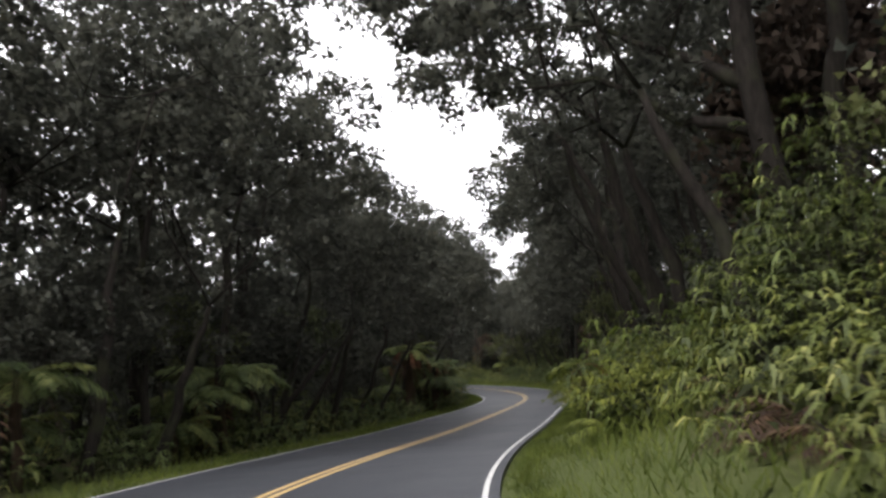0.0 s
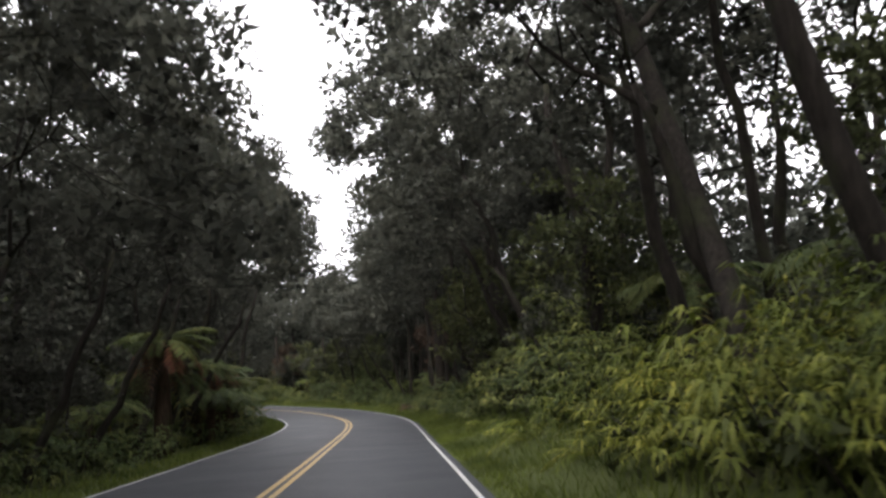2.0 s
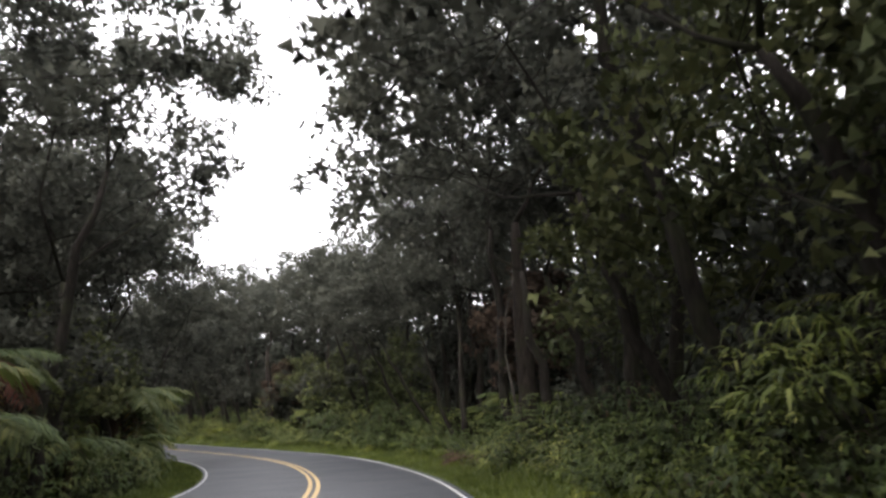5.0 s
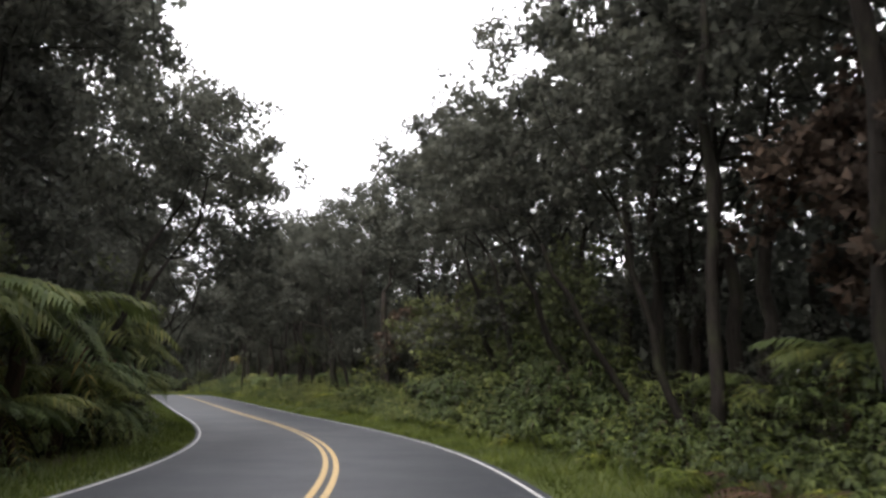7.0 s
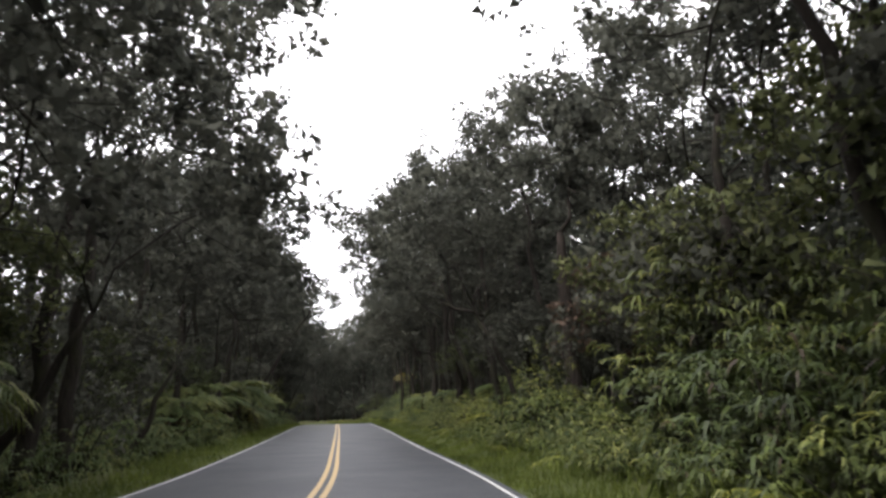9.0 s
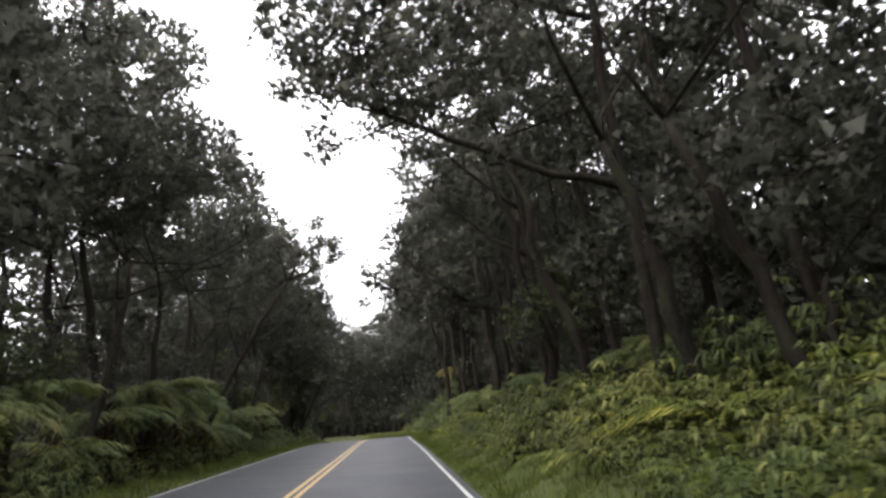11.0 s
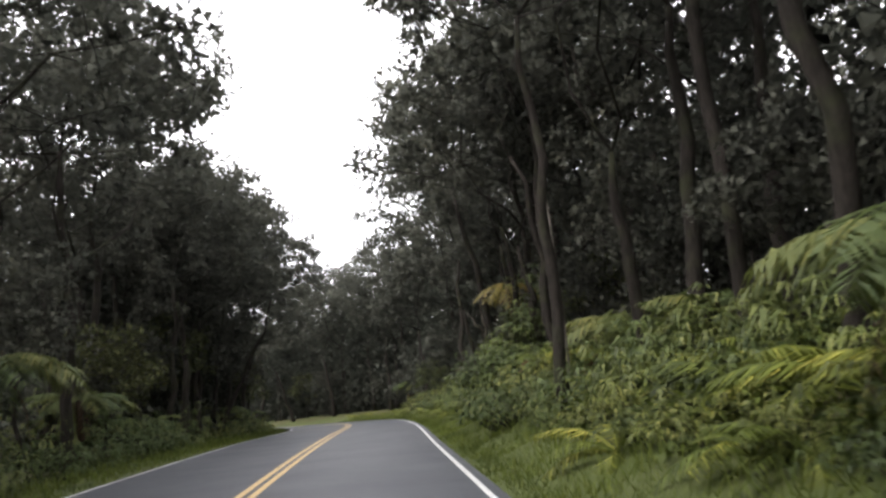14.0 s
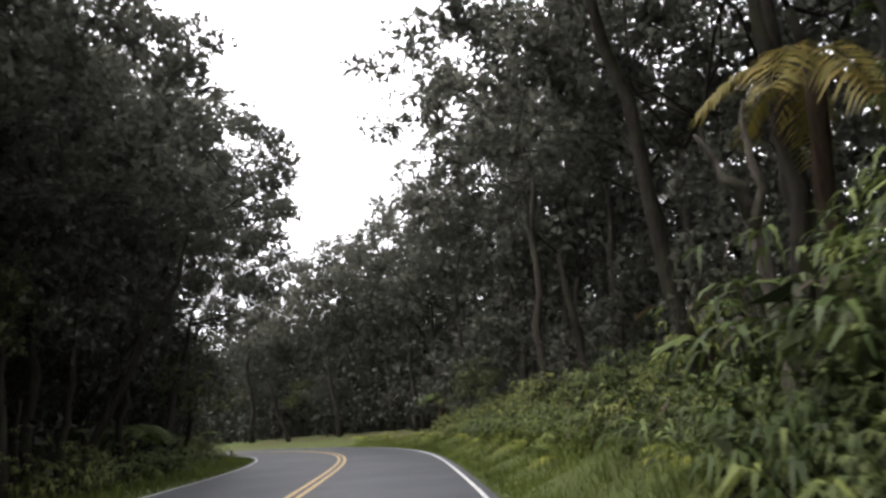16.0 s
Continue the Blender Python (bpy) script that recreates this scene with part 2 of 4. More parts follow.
# ---------------------------------------------------------------- mesh helpers
def mesh_object(name, verts, faces, mat, parent=None, flat=True, label=""):
    me = bpy.data.meshes.new(name)
    me.from_pydata(verts if isinstance(verts, list) else verts.tolist(), [], faces if isinstance(faces, list) else faces.tolist())
    for k in (mat if isinstance(mat, (list, tuple)) else [mat]):
        me.materials.append(k)
    if not flat:
        me.polygons.foreach_set("use_smooth", [True] * len(me.polygons))
    me.update()
    ob = new(name, me)
    if parent is not None:
        ob.parent = parent
    if label:
        ob["label"] = label
    return ob


def tube(verts, faces, points, radii, sides=6):
    """Adds a tapered tube along the points to the lists."""
    base, n = len(verts), len(points)
    points = [Vector(q) for q in points]
    side = None
    for i in range(n):
        d = points[min(i + 1, n - 1)] - points[max(i - 1, 0)]
        d = d.normalized() if d.length > 1e-6 else Vector((0, 0, 1))
        if side is None:
            side = d.cross(Vector((0, 1, 0)) if abs(d.y) < 0.8 else Vector((1, 0, 0)))
        side = (side - d * side.dot(d)).normalized()
        up = d.cross(side)
        for k in range(sides):
            a = 2 * math.pi * k / sides
            verts.append(tuple(points[i] + (side * math.cos(a) + up * math.sin(a)) * radii[i]))
    for i in range(n - 1):
        for k in range(sides):
            k2 = (k + 1) % sides
            faces.append((base + i * sides + k, base + i * sides + k2, base + (i + 1) * sides + k2, base + (i + 1) * sides + k))
    faces.append(tuple(base + k for k in range(sides))[::-1])
    faces.append(tuple(base + (n - 1) * sides + k for k in range(sides)))


def leaf_cloud(rng, centres, radii, each, length, width, flatten=0.8, droop=0.0, corners=3):
    """Small leaves scattered through soft balls: vertices, faces and soft outward normals as arrays."""
    c = np.repeat(np.asarray(centres, float), each, axis=0)
    r = np.repeat(np.asarray(radii, float), each)
    n = len(c)
    d = rng.normal(size=(n, 3))
    d /= np.linalg.norm(d, axis=1)[:, None]
    p = c + d * (r * rng.uniform(0.25, 1.0, n) ** 0.5)[:, None] * (1, 1, flatten)
    axis = d * 0.7 + rng.normal(size=(n, 3)) * 0.6 + (0, 0, -droop)
    axis /= np.linalg.norm(axis, axis=1)[:, None]
    side = np.cross(axis, rng.normal(size=(n, 3)))
    side /= np.linalg.norm(side, axis=1)[:, None] + 1e-9
    ln = length * rng.uniform(0.65, 1.35, n)[:, None]
    wd = width * rng.uniform(0.7, 1.3, n)[:, None]
    if corners == 3:
        v = np.stack([p + side * wd * 0.5, p - side * wd * 0.5 + axis * ln * 0.25, p + axis * ln], 1).reshape(-1, 3)
    else:
        v = np.stack([p, p + axis * ln * 0.5 + side * wd * 0.5, p + axis * ln, p + axis * ln * 0.5 - side * wd * 0.5], 1).reshape(-1, 3)
    own = np.cross(axis, side)
    own *= np.sign((own * d).sum(1))[:, None]
    nor = own * 0.14 + d * 0.92 + (0, 0, 0.3)
    nor /= np.linalg.norm(nor, axis=1)[:, None]
    return v, np.arange(n * corners).reshape(-1, corners), np.repeat(nor, corners, axis=0)


def clump_cloud(rng, centres, radii, fine, leaf, core=13, flatten=0.65):
    """Rounded leaf clumps: a few broad dark sprays inside, many small leaves over them."""
    radii = np.asarray(radii, float)
    wide = float(radii.mean())
    v1, f1, n1 = leaf_cloud(rng, centres, radii * 0.66, core, wide * 0.46, wide * 0.42, flatten)
    v2, f2, n2 = leaf_cloud(rng, centres, radii, fine, leaf, leaf * 0.8, flatten)
    return np.concatenate([v1, v2]), np.concatenate([f1, f2 + len(v1)]), np.concatenate([n1, n2])


def leafy_object(name, cloud, mat, parent=None):
    v, f, nor = cloud
    ob = mesh_object(name, v, f, mat, parent, flat=False)
    ob.data.normals_split_custom_set_from_vertices(nor.tolist())
    return ob


# ---------------------------------------------------------------- ground, road and lines
def build_ground():
    def steps(lo, hi, fine):
        inner = np.arange(lo, hi + 0.01, fine)
        far = np.array([4, 10, 20, 40, 80, 160, 320, 700, 1500, 3000.0])
        return np.concatenate([lo - far[::-1], inner, hi + far])
    gx, gy = steps(-95, 50, 1.15), steps(-35, 265, 1.15)
    X, Y = np.meshgrid(gx, gy)
    s, u, z = from_road(X.ravel(), Y.ravel())
    Z = z + bank(s, u)
    nx, ny = len(gx), len(gy)
    i = (np.arange(ny - 1)[:, None] * nx + np.arange(nx - 1)).ravel()
    ob = mesh_object("ground", np.stack([X.ravel(), Y.ravel(), Z], 1), np.stack([i, i + 1, i + nx + 1, i + nx], 1), GROUND, flat=False)
    turf = ob.data.attributes.new("turf", "FLOAT", "POINT")
    turf.data.foreach_set("value", (1 - smooth(np.abs(u), 4.6, 6.2)).astype(np.float32))
    return tagged(ob, "dark forest floor with moss, soil and leaf litter", "ground", kind="structure")


def strip(name, s0, s1, u0, u1, lift, mat, step=1.0, thick=0.0, parent=None):
    verts, faces = [], []
    ss = np.arange(s0, s1 + 0.001, step)
    for s in ss:
        for u, dz in ((u0, -thick), (u0, 0), (u1, 0), (u1, -thick)) if thick else ((u0, 0), (u1, 0)):
            x, y, z, a = on_road(s, u)
            verts.append((x, y, z + lift + dz))
    k = 4 if thick else 2
    for i in range(len(ss) - 1):
        for j in range(k - 1):
            faces.append((i * k + j, i * k + j + 1, (i + 1) * k + j + 1, (i + 1) * k + j))
    return mesh_object(name, verts, faces, mat, parent)


build_ground()
road = tagged(strip("road", -60, 300, -3.56, 3.34, 0.0, ASPHALT, 1.0, 0.25), "grey worn asphalt two-lane forest road", "road", kind="structure")
for name, u, w, mat, text in (("edge_line", HALF_RIGHT, 0.075, WHITE_PAINT, "white painted edge line along the asphalt"),
                              ("edge_line", -HALF_LEFT, 0.07, WHITE_PAINT, "white painted edge line along the asphalt"),
                              ("centre_line", 0.105, 0.11, YELLOW_PAINT, "yellow painted no-passing line in the road's middle"),
                              ("centre_line", -0.105, 0.11, YELLOW_PAINT, "yellow painted no-passing line in the road's middle")):
    tagged(strip(name, -60, 300, u - w / 2, u + w / 2, 0.005, mat, 1.0), text, "road marking", kind="structure")


# ---------------------------------------------------------------- trees
PROTOS = {}


def put_thing(key, builder, m, scale=1.0):
    """The first of a kind is built, the others are copies that share its meshes."""
    if key not in PROTOS:
        ob = builder()
        ob.matrix_basis = m
        PROTOS[key] = ob
        return ob
    return copy_thing(PROTOS[key], m @ Matrix.Scale(scale, 4))


def tree_mesh(rng, height, spread, fork, trunk_r, lean, targets, per_target, leaves, leaf_len, flat_top=0.26, wobble=0.006, clump=0.075, core=13):
    """Trunk and limbs as one tapered mesh, and a crown of leaf tufts at the branch ends."""
    tv, tf = [], []
    pts, rad = [], []
    top = fork * height
    wob = rng.normal(size=(9, 2)) * height * wobble
    for i in range(9):
        q = i / 8
        pts.append(Vector((lean[0] * top * q ** 1.4 + wob[i][0] * (q > 0), lean[1] * top * q ** 1.4 + wob[i][1] * (q > 0), top * q - (0.3 if i == 0 else 0))))
        rad.append(trunk_r * (1.35 if i == 0 else 1.0 - 0.38 * q - 0.27 * q ** 6))
    tube(tv, tf, pts, rad, 8)
    marks = [(0, 0), (len(tv), len(tf))]
    centre = Vector((lean[0] * height * 0.9, lean[1] * height * 0.9, height * (1 - flat_top)))
    nodes = [(p, r) for p, r in zip(pts[4:], rad[4:])]
    tufts, sizes = [], []
    limbs = max(4, targets // 6)
    ends = []
    for i in range(targets):
        az = 2.399963 * i + rng.uniform(-0.4, 0.4)
        rr = math.sqrt((i + 0.5) / targets)
        up = math.sqrt(max(0.0, 1 - rr * rr * 0.92)) * rng.uniform(0.45, 1.0) - rr * rr * rng.uniform(-0.05, 0.45)
        ends.append(centre + Vector((math.cos(az) * rr * spread * rng.uniform(0.75, 1.1), math.sin(az) * rr * spread * rng.uniform(0.75, 1.1), up * height * flat_top)))
    order = sorted(range(targets), key=lambda i: -(ends[i] - pts[-1]).length if i % 5 == 0 else 0)
    for n, i in enumerate(order):
        e = ends[i]
        best = min(nodes, key=lambda nd: (nd[0] - e).length + (2.5 if nd[0].z > e.z - 0.2 else 0))
        a, r0 = best
        r0 = min(r0 * 0.75, 0.012 * (e - a).length + (0.09 if n < limbs else 0.03))
        seg = 5 if n < limbs else 2
        side = Vector(rng.normal(size=3)) * (e - a).length * 0.07
        line = []
        for k in range(seg + 1):
            q = k / seg
            p = a.lerp(e, q) + side * math.sin(math.pi * q) + Vector((0, 0, -0.10 * (e - a).length * math.sin(math.pi * q)))
            p += Vector(rng.normal(size=3)) * 0.05 * (e - a).length * (0 < k < seg)
            line.append(p)
        rr = [max(0.012, r0 * (1 - 0.8 * k / seg)) for k in range(seg + 1)]
        tube(tv, tf, line, rr, 5 if n < limbs else 3)
        marks.append((len(tv), len(tf)))
        nodes += list(zip(line[seg // 2:], rr[seg // 2:]))
        for k in range(per_target):
            back = line[-1].lerp(line[-2], rng.uniform(0, 0.9))
            off = Vector(rng.normal(size=3)) * spread * clump
            tufts.append(back + off)
            sizes.append(rng.uniform(0.34, 0.8) * (0.55 + spread * 0.09) * (0.25 + 10 * clump))
    return tv, tf, marks, clump_cloud(rng, [tuple(t) for t in tufts], sizes, leaves, leaf_len, core)


def tree_builder(name, seed, label, bark=BARK, leaf=OHIA_LEAF, group="roadside trees", limb_parts=False, **kw):
    def make():
        rng = np.random.default_rng(seed)
        tv, tf, marks, cloud_ = tree_mesh(rng, **kw)
        ob = new(name)
        if limb_parts:
            for i, ((v0, f0), (v1, f1)) in enumerate(zip(marks, marks[1:])):
                mesh_object("limb" if i else "trunk", tv[v0:v1], [tuple(a - v0 for a in f) for f in tf[f0:f1]], bark, ob, flat=False)
        else:
            mesh_object("trunk", tv, tf, bark, ob, flat=False)
        leafy_object("crown", cloud_, leaf, ob)
        return tagged(ob, label, "tree", group)
    return make


TALL = "tall dark-barked forest tree with small clumped leaves"
NEAR_TREES = [tree_builder("forest_tree", 11 + k, TALL, height=h, spread=sp, fork=fk, trunk_r=tr, lean=ln, targets=tg, per_target=4, leaves=27, leaf_len=0.14, flat_top=ft, clump=0.06)
              for k, (h, sp, fk, tr, ln, tg, ft) in enumerate([
                  (13.0, 4.6, 0.46, 0.15, (0.03, 0.0), 32, 0.36), (14.0, 4.2, 0.50, 0.14, (-0.03, 0.04), 32, 0.40),
                  (12.5, 4.8, 0.40, 0.17, (0.0, 0.04), 34, 0.38), (15.0, 4.4, 0.55, 0.16, (0.03, -0.03), 32, 0.34),
                  (11.5, 4.2, 0.36, 0.13, (-0.04, 0.0), 32, 0.42), (13.5, 5.0, 0.42, 0.165, (0.04, 0.04), 36, 0.36)])]
NEAR_TREES.append(tree_builder("forest_tree", 19, "thin open-crowned forest tree with forked pale limbs", height=12.5, spread=2.9, fork=0.58, trunk_r=0.13, lean=(0.02, 0.02), targets=17, per_target=4, leaves=34, leaf_len=0.12, flat_top=0.26, clump=0.055, core=8))
FAR_TREES = [tree_builder("canopy_tree", 51 + k, TALL, group="trees deep in the forest", height=h, spread=sp, fork=0.5, trunk_r=0.19, lean=ln, targets=22, per_target=4, leaves=10, leaf_len=0.27, flat_top=0.38)
             for k, (h, sp, ln) in enumerate([(12.5, 4.4, (0.03, 0)), (14.0, 4.8, (-0.03, 0.02)), (11.5, 4.2, (0, -0.04)), (14.5, 4.2, (0.02, 0.03))])]
MID_TREES = [tree_builder("canopy_tree", 61 + k, TALL, height=h, spread=sp, fork=0.48, trunk_r=0.19, lean=ln, targets=28, per_target=4, leaves=14, leaf_len=0.2, flat_top=0.38, core=10)
             for k, (h, sp, ln) in enumerate([(13.0, 4.6, (0.03, 0)), (14.5, 4.6, (-0.03, 0.03)), (12.0, 4.4, (0.02, -0.04)), (15.0, 4.8, (-0.02, -0.03))])]
SMALL_TREES = [tree_builder("understorey_tree", 71 + k, "small leafy tree below the forest canopy", group="understorey trees", height=h, spread=sp, fork=0.35, trunk_r=0.08, lean=ln, targets=22, per_target=4, leaves=14, leaf_len=0.15, flat_top=0.46, core=7)
               for k, (h, sp, ln) in enumerate([(6.5, 2.2, (0.05, 0)), (5.2, 2.4, (-0.05, 0.03)), (7.5, 2.4, (0.0, 0.05))])]
SMALL_TREES += [tree_builder("understorey_tree", 75 + k, "small green leafy tree at the forest edge", leaf=MIDDLE_LEAF, group="understorey trees", height=h, spread=sp, fork=0.25, trunk_r=0.08, lean=ln, targets=24, per_target=4, leaves=14, leaf_len=0.15, flat_top=0.52, core=7)
                for k, (h, sp, ln) in enumerate([(5.6, 2.3, (0.05, 0)), (7.2, 2.5, (-0.04, 0.03))])]


def plant(key, builder, s, u, turn=0.0, scale=1.0, tilt=0.0, sink=0.0):
    x, y, z, a = ground_at(s, u)
    return put_thing(key, builder, pose(x, y, z - sink, tilt, 0, turn), scale)


def leaning(key, builder, s, u, toward, degrees, turn=0.0, scale=1.0):
    """A tree that leans: toward is the way in plan (0 ahead along the road, 90 to its right)."""
    x, y, z, a = ground_at(s, u)
    w = math.degrees(a) - toward
    m = pose(x, y, z - 0.1, 0, 0, w) @ pose(0, 0, 0, -degrees, 0, 0) @ pose(0, 0, 0, 0, 0, turn - w)
    return put_thing(key, builder, m, scale)


for k in range(len(NEAR_TREES)):
    plant(("near", k), NEAR_TREES[k], -22 + k * 2.2, (-1) ** k * (8 + k), 60 * k)
for k in range(len(FAR_TREES)):
    plant(("far", k), FAR_TREES[k], -20 + k * 5, (-1) ** k * 15, 60 * k)
for k in range(len(MID_TREES)):
    plant(("mid", k), MID_TREES[k], -24 + k * 5, (-1) ** k * 11, 60 * k)
for k in range(len(SMALL_TREES)):
    plant(("small", k), SMALL_TREES[k], -12 + k * 4, (-1) ** k * 7.5, 60 * k)

# trees whose crowns reach over the road: metres along, the crown's inner edge across, that edge's height, kind
SIZES = [(13.0, 0.64, 4.6), (14.0, 0.60, 4.2), (12.5, 0.62, 4.8), (15.0, 0.66, 4.4), (11.5, 0.58, 4.2), (13.5, 0.64, 5.0), (12.5, 0.74, 2.9)]
LEFT_FIRST = [(19.5, 0.1, 9.2, 5), (22.5, 0.6, 7.2, 2), (26.0, -0.2, 10.0, 1), (27.1, -3.5, 12.2, 1), (29.7, 1.6, 5.7, 5), (32, -1.5, 8.1, 1), (33.4, 0.5, 6.7, 0), (36.3, -4, 11.4, 0), (38.2, 0.1, 7.7, 2), (42.3, -0.4, 7.2, 1),
              (46.1, 0.1, 7.1, 1), (47.4, -2.9, 8.9, 4), (51.2, -0.4, 7.9, 0), (53.9, 0.5, 7.8, 0), (55.6, 0.1, 8.4, 6), (57.6, -1.3, 8.5, 1), (62.8, -0.8, 7.4, 4), (66.8, -2.6, 11.4, 2),
              (72, -0.2, 10.1, 3), (76.5, -1.5, 9.6, 2), (80.4, -2.6, 13, 4), (85.4, -2.6, 7.8, 2)]
LEFT_SECOND = [(88.6, -3.5, 8.3, 1), (95, -1.3, 8.2, 6), (96.9, -0.3, 7, 1), (101, -0.4, 6.1, 4), (104, 0, 6, 5), (107.2, -4.6, 12.6, 5), (109.3, 1.4, 6.2, 5), (111.9, 1, 10.8, 2),
               (115, -0.2, 13.4, 0), (121.3, -0.7, 6, 4), (128.5, -2.8, 12.1, 1), (134, -2.7, 9.4, 0), (140, -1.9, 8.1, 1), (142.2, -2.3, 11.4, 5), (144.1, -2.3, 9.3, 5), (145.5, -2.7, 12.5, 1),
               (147.4, -2.7, 9.2, 1), (154.8, -3.1, 9.5, 1), (158.2, -2.8, 8.8, 1)]
LEFT_THIRD = [(161.9, -0.9, 8.4, 2), (164.5, -0.3, 7.7, 0), (166.2, -3.3, 12.6, 0), (173.4, -2, 8.6, 2), (174.9, -3, 11.9, 3), (178.1, -3.5, 10.4, 3), (180.3, -2.6, 11.3, 5), (183.7, -2.4, 8.2, 1),
              (186.7, -2.1, 9, 0), (185.6, -2.4, 6.2, 4), (192.2, -2.6, 6.2, 2), (197.5, -2.2, 6.6, 4), (209.0, -2.0, 6.6, 1), (189.1, -1.9, 9.1, 5), (191.7, -1.9, 9.6, 5), (193, -0, 9, 6), (201.5, -2.8, 11.6, 0), (203.7, -0.8, 8.7, 5), (205.3, -1.1, 11.5, 2), (207.4, -1.6, 10.6, 2),
              (212.1, -1.3, 9.3, 0), (220, -2.6, 7.4, 6), (229.8, -3.7, 10.2, 0)]
RIGHT_FIRST = [(8, 4.6, 8.6, 3), (12.4, 1.6, 6.9, 5), (14, 3.4, 11, 0), (16.5, 1.0, 7.2, 2), (20.5, 0.6, 8.6, 1), (22.6, -1, 12.8, 2), (24.6, 0.9, 9.3, 3), (28.9, -0.4, 12.3, 6),
               (32.7, 0.2, 7.6, 5), (35.4, 1.9, 8.6, 0), (41, -0.3, 11.1, 0), (44.1, 5.3, 8.5, 5), (45.9, 1.1, 6.6, 0), (49.4, 0, 9.9, 1), (51.1, 4.1, 6.8, 2), (52.7, 0.3, 9.1, 1),
               (55.2, -0.6, 11.3, 0), (56.6, -0.1, 12.4, 2), (58.5, 0.3, 6.9, 2), (60, 1.9, 9.1, 4), (64.2, 0.2, 11.3, 3), (66.7, -0.5, 8.6, 5)]
RIGHT_SECOND = [(69.8, 1.3, 12.6, 0), (70.9, 0.4, 7.8, 4), (72.4, 3.2, 11.9, 5), (76.7, 0.4, 9.9, 4), (78.1, 4.2, 12.6, 1), (81.5, 0.6, 11.6, 0), (82.9, 5.3, 7.8, 0), (84.6, 6.3, 7.6, 2),
                (88.1, 2.2, 6.1, 1), (90, 1.6, 6.9, 6), (91.3, 5.6, 5.8, 5), (94, 1.4, 6.9, 1), (98.8, 1.5, 7.4, 1), (101.4, 1.9, 8.1, 1), (107.4, 2.7, 8.9, 0), (124.6, 1.2, 6.5, 5),
                (128.6, 0.5, 7.8, 2), (136.1, 1.2, 9.6, 3), (140.3, 1.1, 10.1, 3), (143.2, 1.9, 9.5, 4), (146.1, 2.3, 6.2, 2), (150.6, 2.2, 8.4, 1), (156.9, 2.4, 10.3, 1)]
RIGHT_THIRD = [(163.2, 2.8, 9.9, 0), (164.4, 2.7, 7.4, 2), (170.5, 3.0, 8.5, 6), (172, 3.5, 11.6, 2), (173.5, 2.1, 9.9, 1), (174.9, 2.2, 7.5, 4), (177.2, 2.2, 8, 0), (180.2, 2.4, 8.6, 5),
               (182.2, 2.5, 10, 2), (184.3, 1.8, 11.7, 6), (190.6, 3.9, 10, 2), (192.8, 1.6, 7.8, 4), (199.9, 1.9, 11.3, 1), (206.8, 5.3, 13.1, 0), (209.3, 3, 11.6, 5), (212.6, 2.2, 9.4, 5),
               (224.7, 3.6, 10, 0), (233.7, 0.3, 9.5, 2), (241.5, -0.9, 10.2, 4), (247.8, 2.5, 13.3, 3)]
for side, edges in ((-1, LEFT_FIRST + LEFT_SECOND + LEFT_THIRD), (1, RIGHT_FIRST + RIGHT_SECOND + RIGHT_THIRD)):
    for s, edge, h, k in edges:
        tall, part_of, reach = SIZES[k]
        size = min(1.4, max(0.75, h / (tall * part_of)))
        u = edge * side + reach * size * 0.93
        least = 7.3 if side > 0 else 6.7
        shift = max(0.0, least - u)
        tilt = math.degrees(math.atan2(shift, tall * part_of * size))
        leaning(("near", k), NEAR_TREES[k], s, side * max(u, least), -90 * side, tilt, 97 * s, size)

# slim straight trunks that stand just behind the verge, and two stout mossy ones
SLIM = tree_builder("forest_tree", 31, "slim straight dark-trunked forest tree with a high crown", height=15.0, spread=3.4, fork=0.62, trunk_r=0.15, lean=(0.0, 0.0), targets=26, per_target=4, leaves=32, leaf_len=0.13, flat_top=0.28)
STOUT = tree_builder("forest_tree", 32, "stout old forest tree with mossy peeling bark", bark=MOSSY_BARK, height=14.0, spread=4.4, fork=0.55, trunk_r=0.36, lean=(0.0, 0.0), targets=32, per_target=4, leaves=34, leaf_len=0.13, flat_top=0.3, wobble=0.0025)
plant("slim", SLIM, 86.6, 7.1, 10)
for s, u, tilt, size in ((91.6, 8.4, 1, 1.0), (163.6, 5.35, 0.5, 0.85), (152.0, 8.0, 4, 0.95), (138.3, 8.5, 6, 1.0), (133.3, 9.5, 5, 1.0), (161.0, 7.9, 1, 1.05), (176.8, 7.8, 1, 0.95), (170.2, 11.8, 2, 1.0), (23.0, -7.2, 3, 0.95), (43.0, 8.6, 3, 1.0), (128.0, 9.0, 5, 1.0),
                         (146.0, 9.2, 4, 1.0), (156.0, 9.6, 3, 1.0), (31.0, 9.5, 4, 1.0), (27.0, 10.5, 2, 1.0), (38.0, 10.0, 5, 1.0), (99.0, 9.5, 1, 0.9), (104.5, 9.2, 1, 0.85), (109.0, 9.4, 1, 0.85), (183.0, 8.6, 2, 1.0)):
    leaning("slim", SLIM, s, u, -90 if u > 0 else 90, tilt, 37 * s, size)
for k, s, u in ((2, 60.5, 10.2), (1, 168.5, 11.0), (2, 175.5, 10.6), (0, 172.0, 13.0), (3, 179.0, 12.4), (3, 120.0, 11.5)):
    plant(("mid", k), MID_TREES[k], s, u, 71 * s)
for k, s, u in ((0, 52.5, 8.4), (2, 57.5, 8.6), (1, 62.0, 8.8), (2, 169.5, 9.2), (0, 172.5, 9.4), (2, 176.0, 9.4), (1, 180.0, 9.6), (2, 173.5, 11.5)):
    plant(("small", k), SMALL_TREES[k], s, u, 67 * s)
plant("stout", STOUT, 78.6, 7.1, 40)
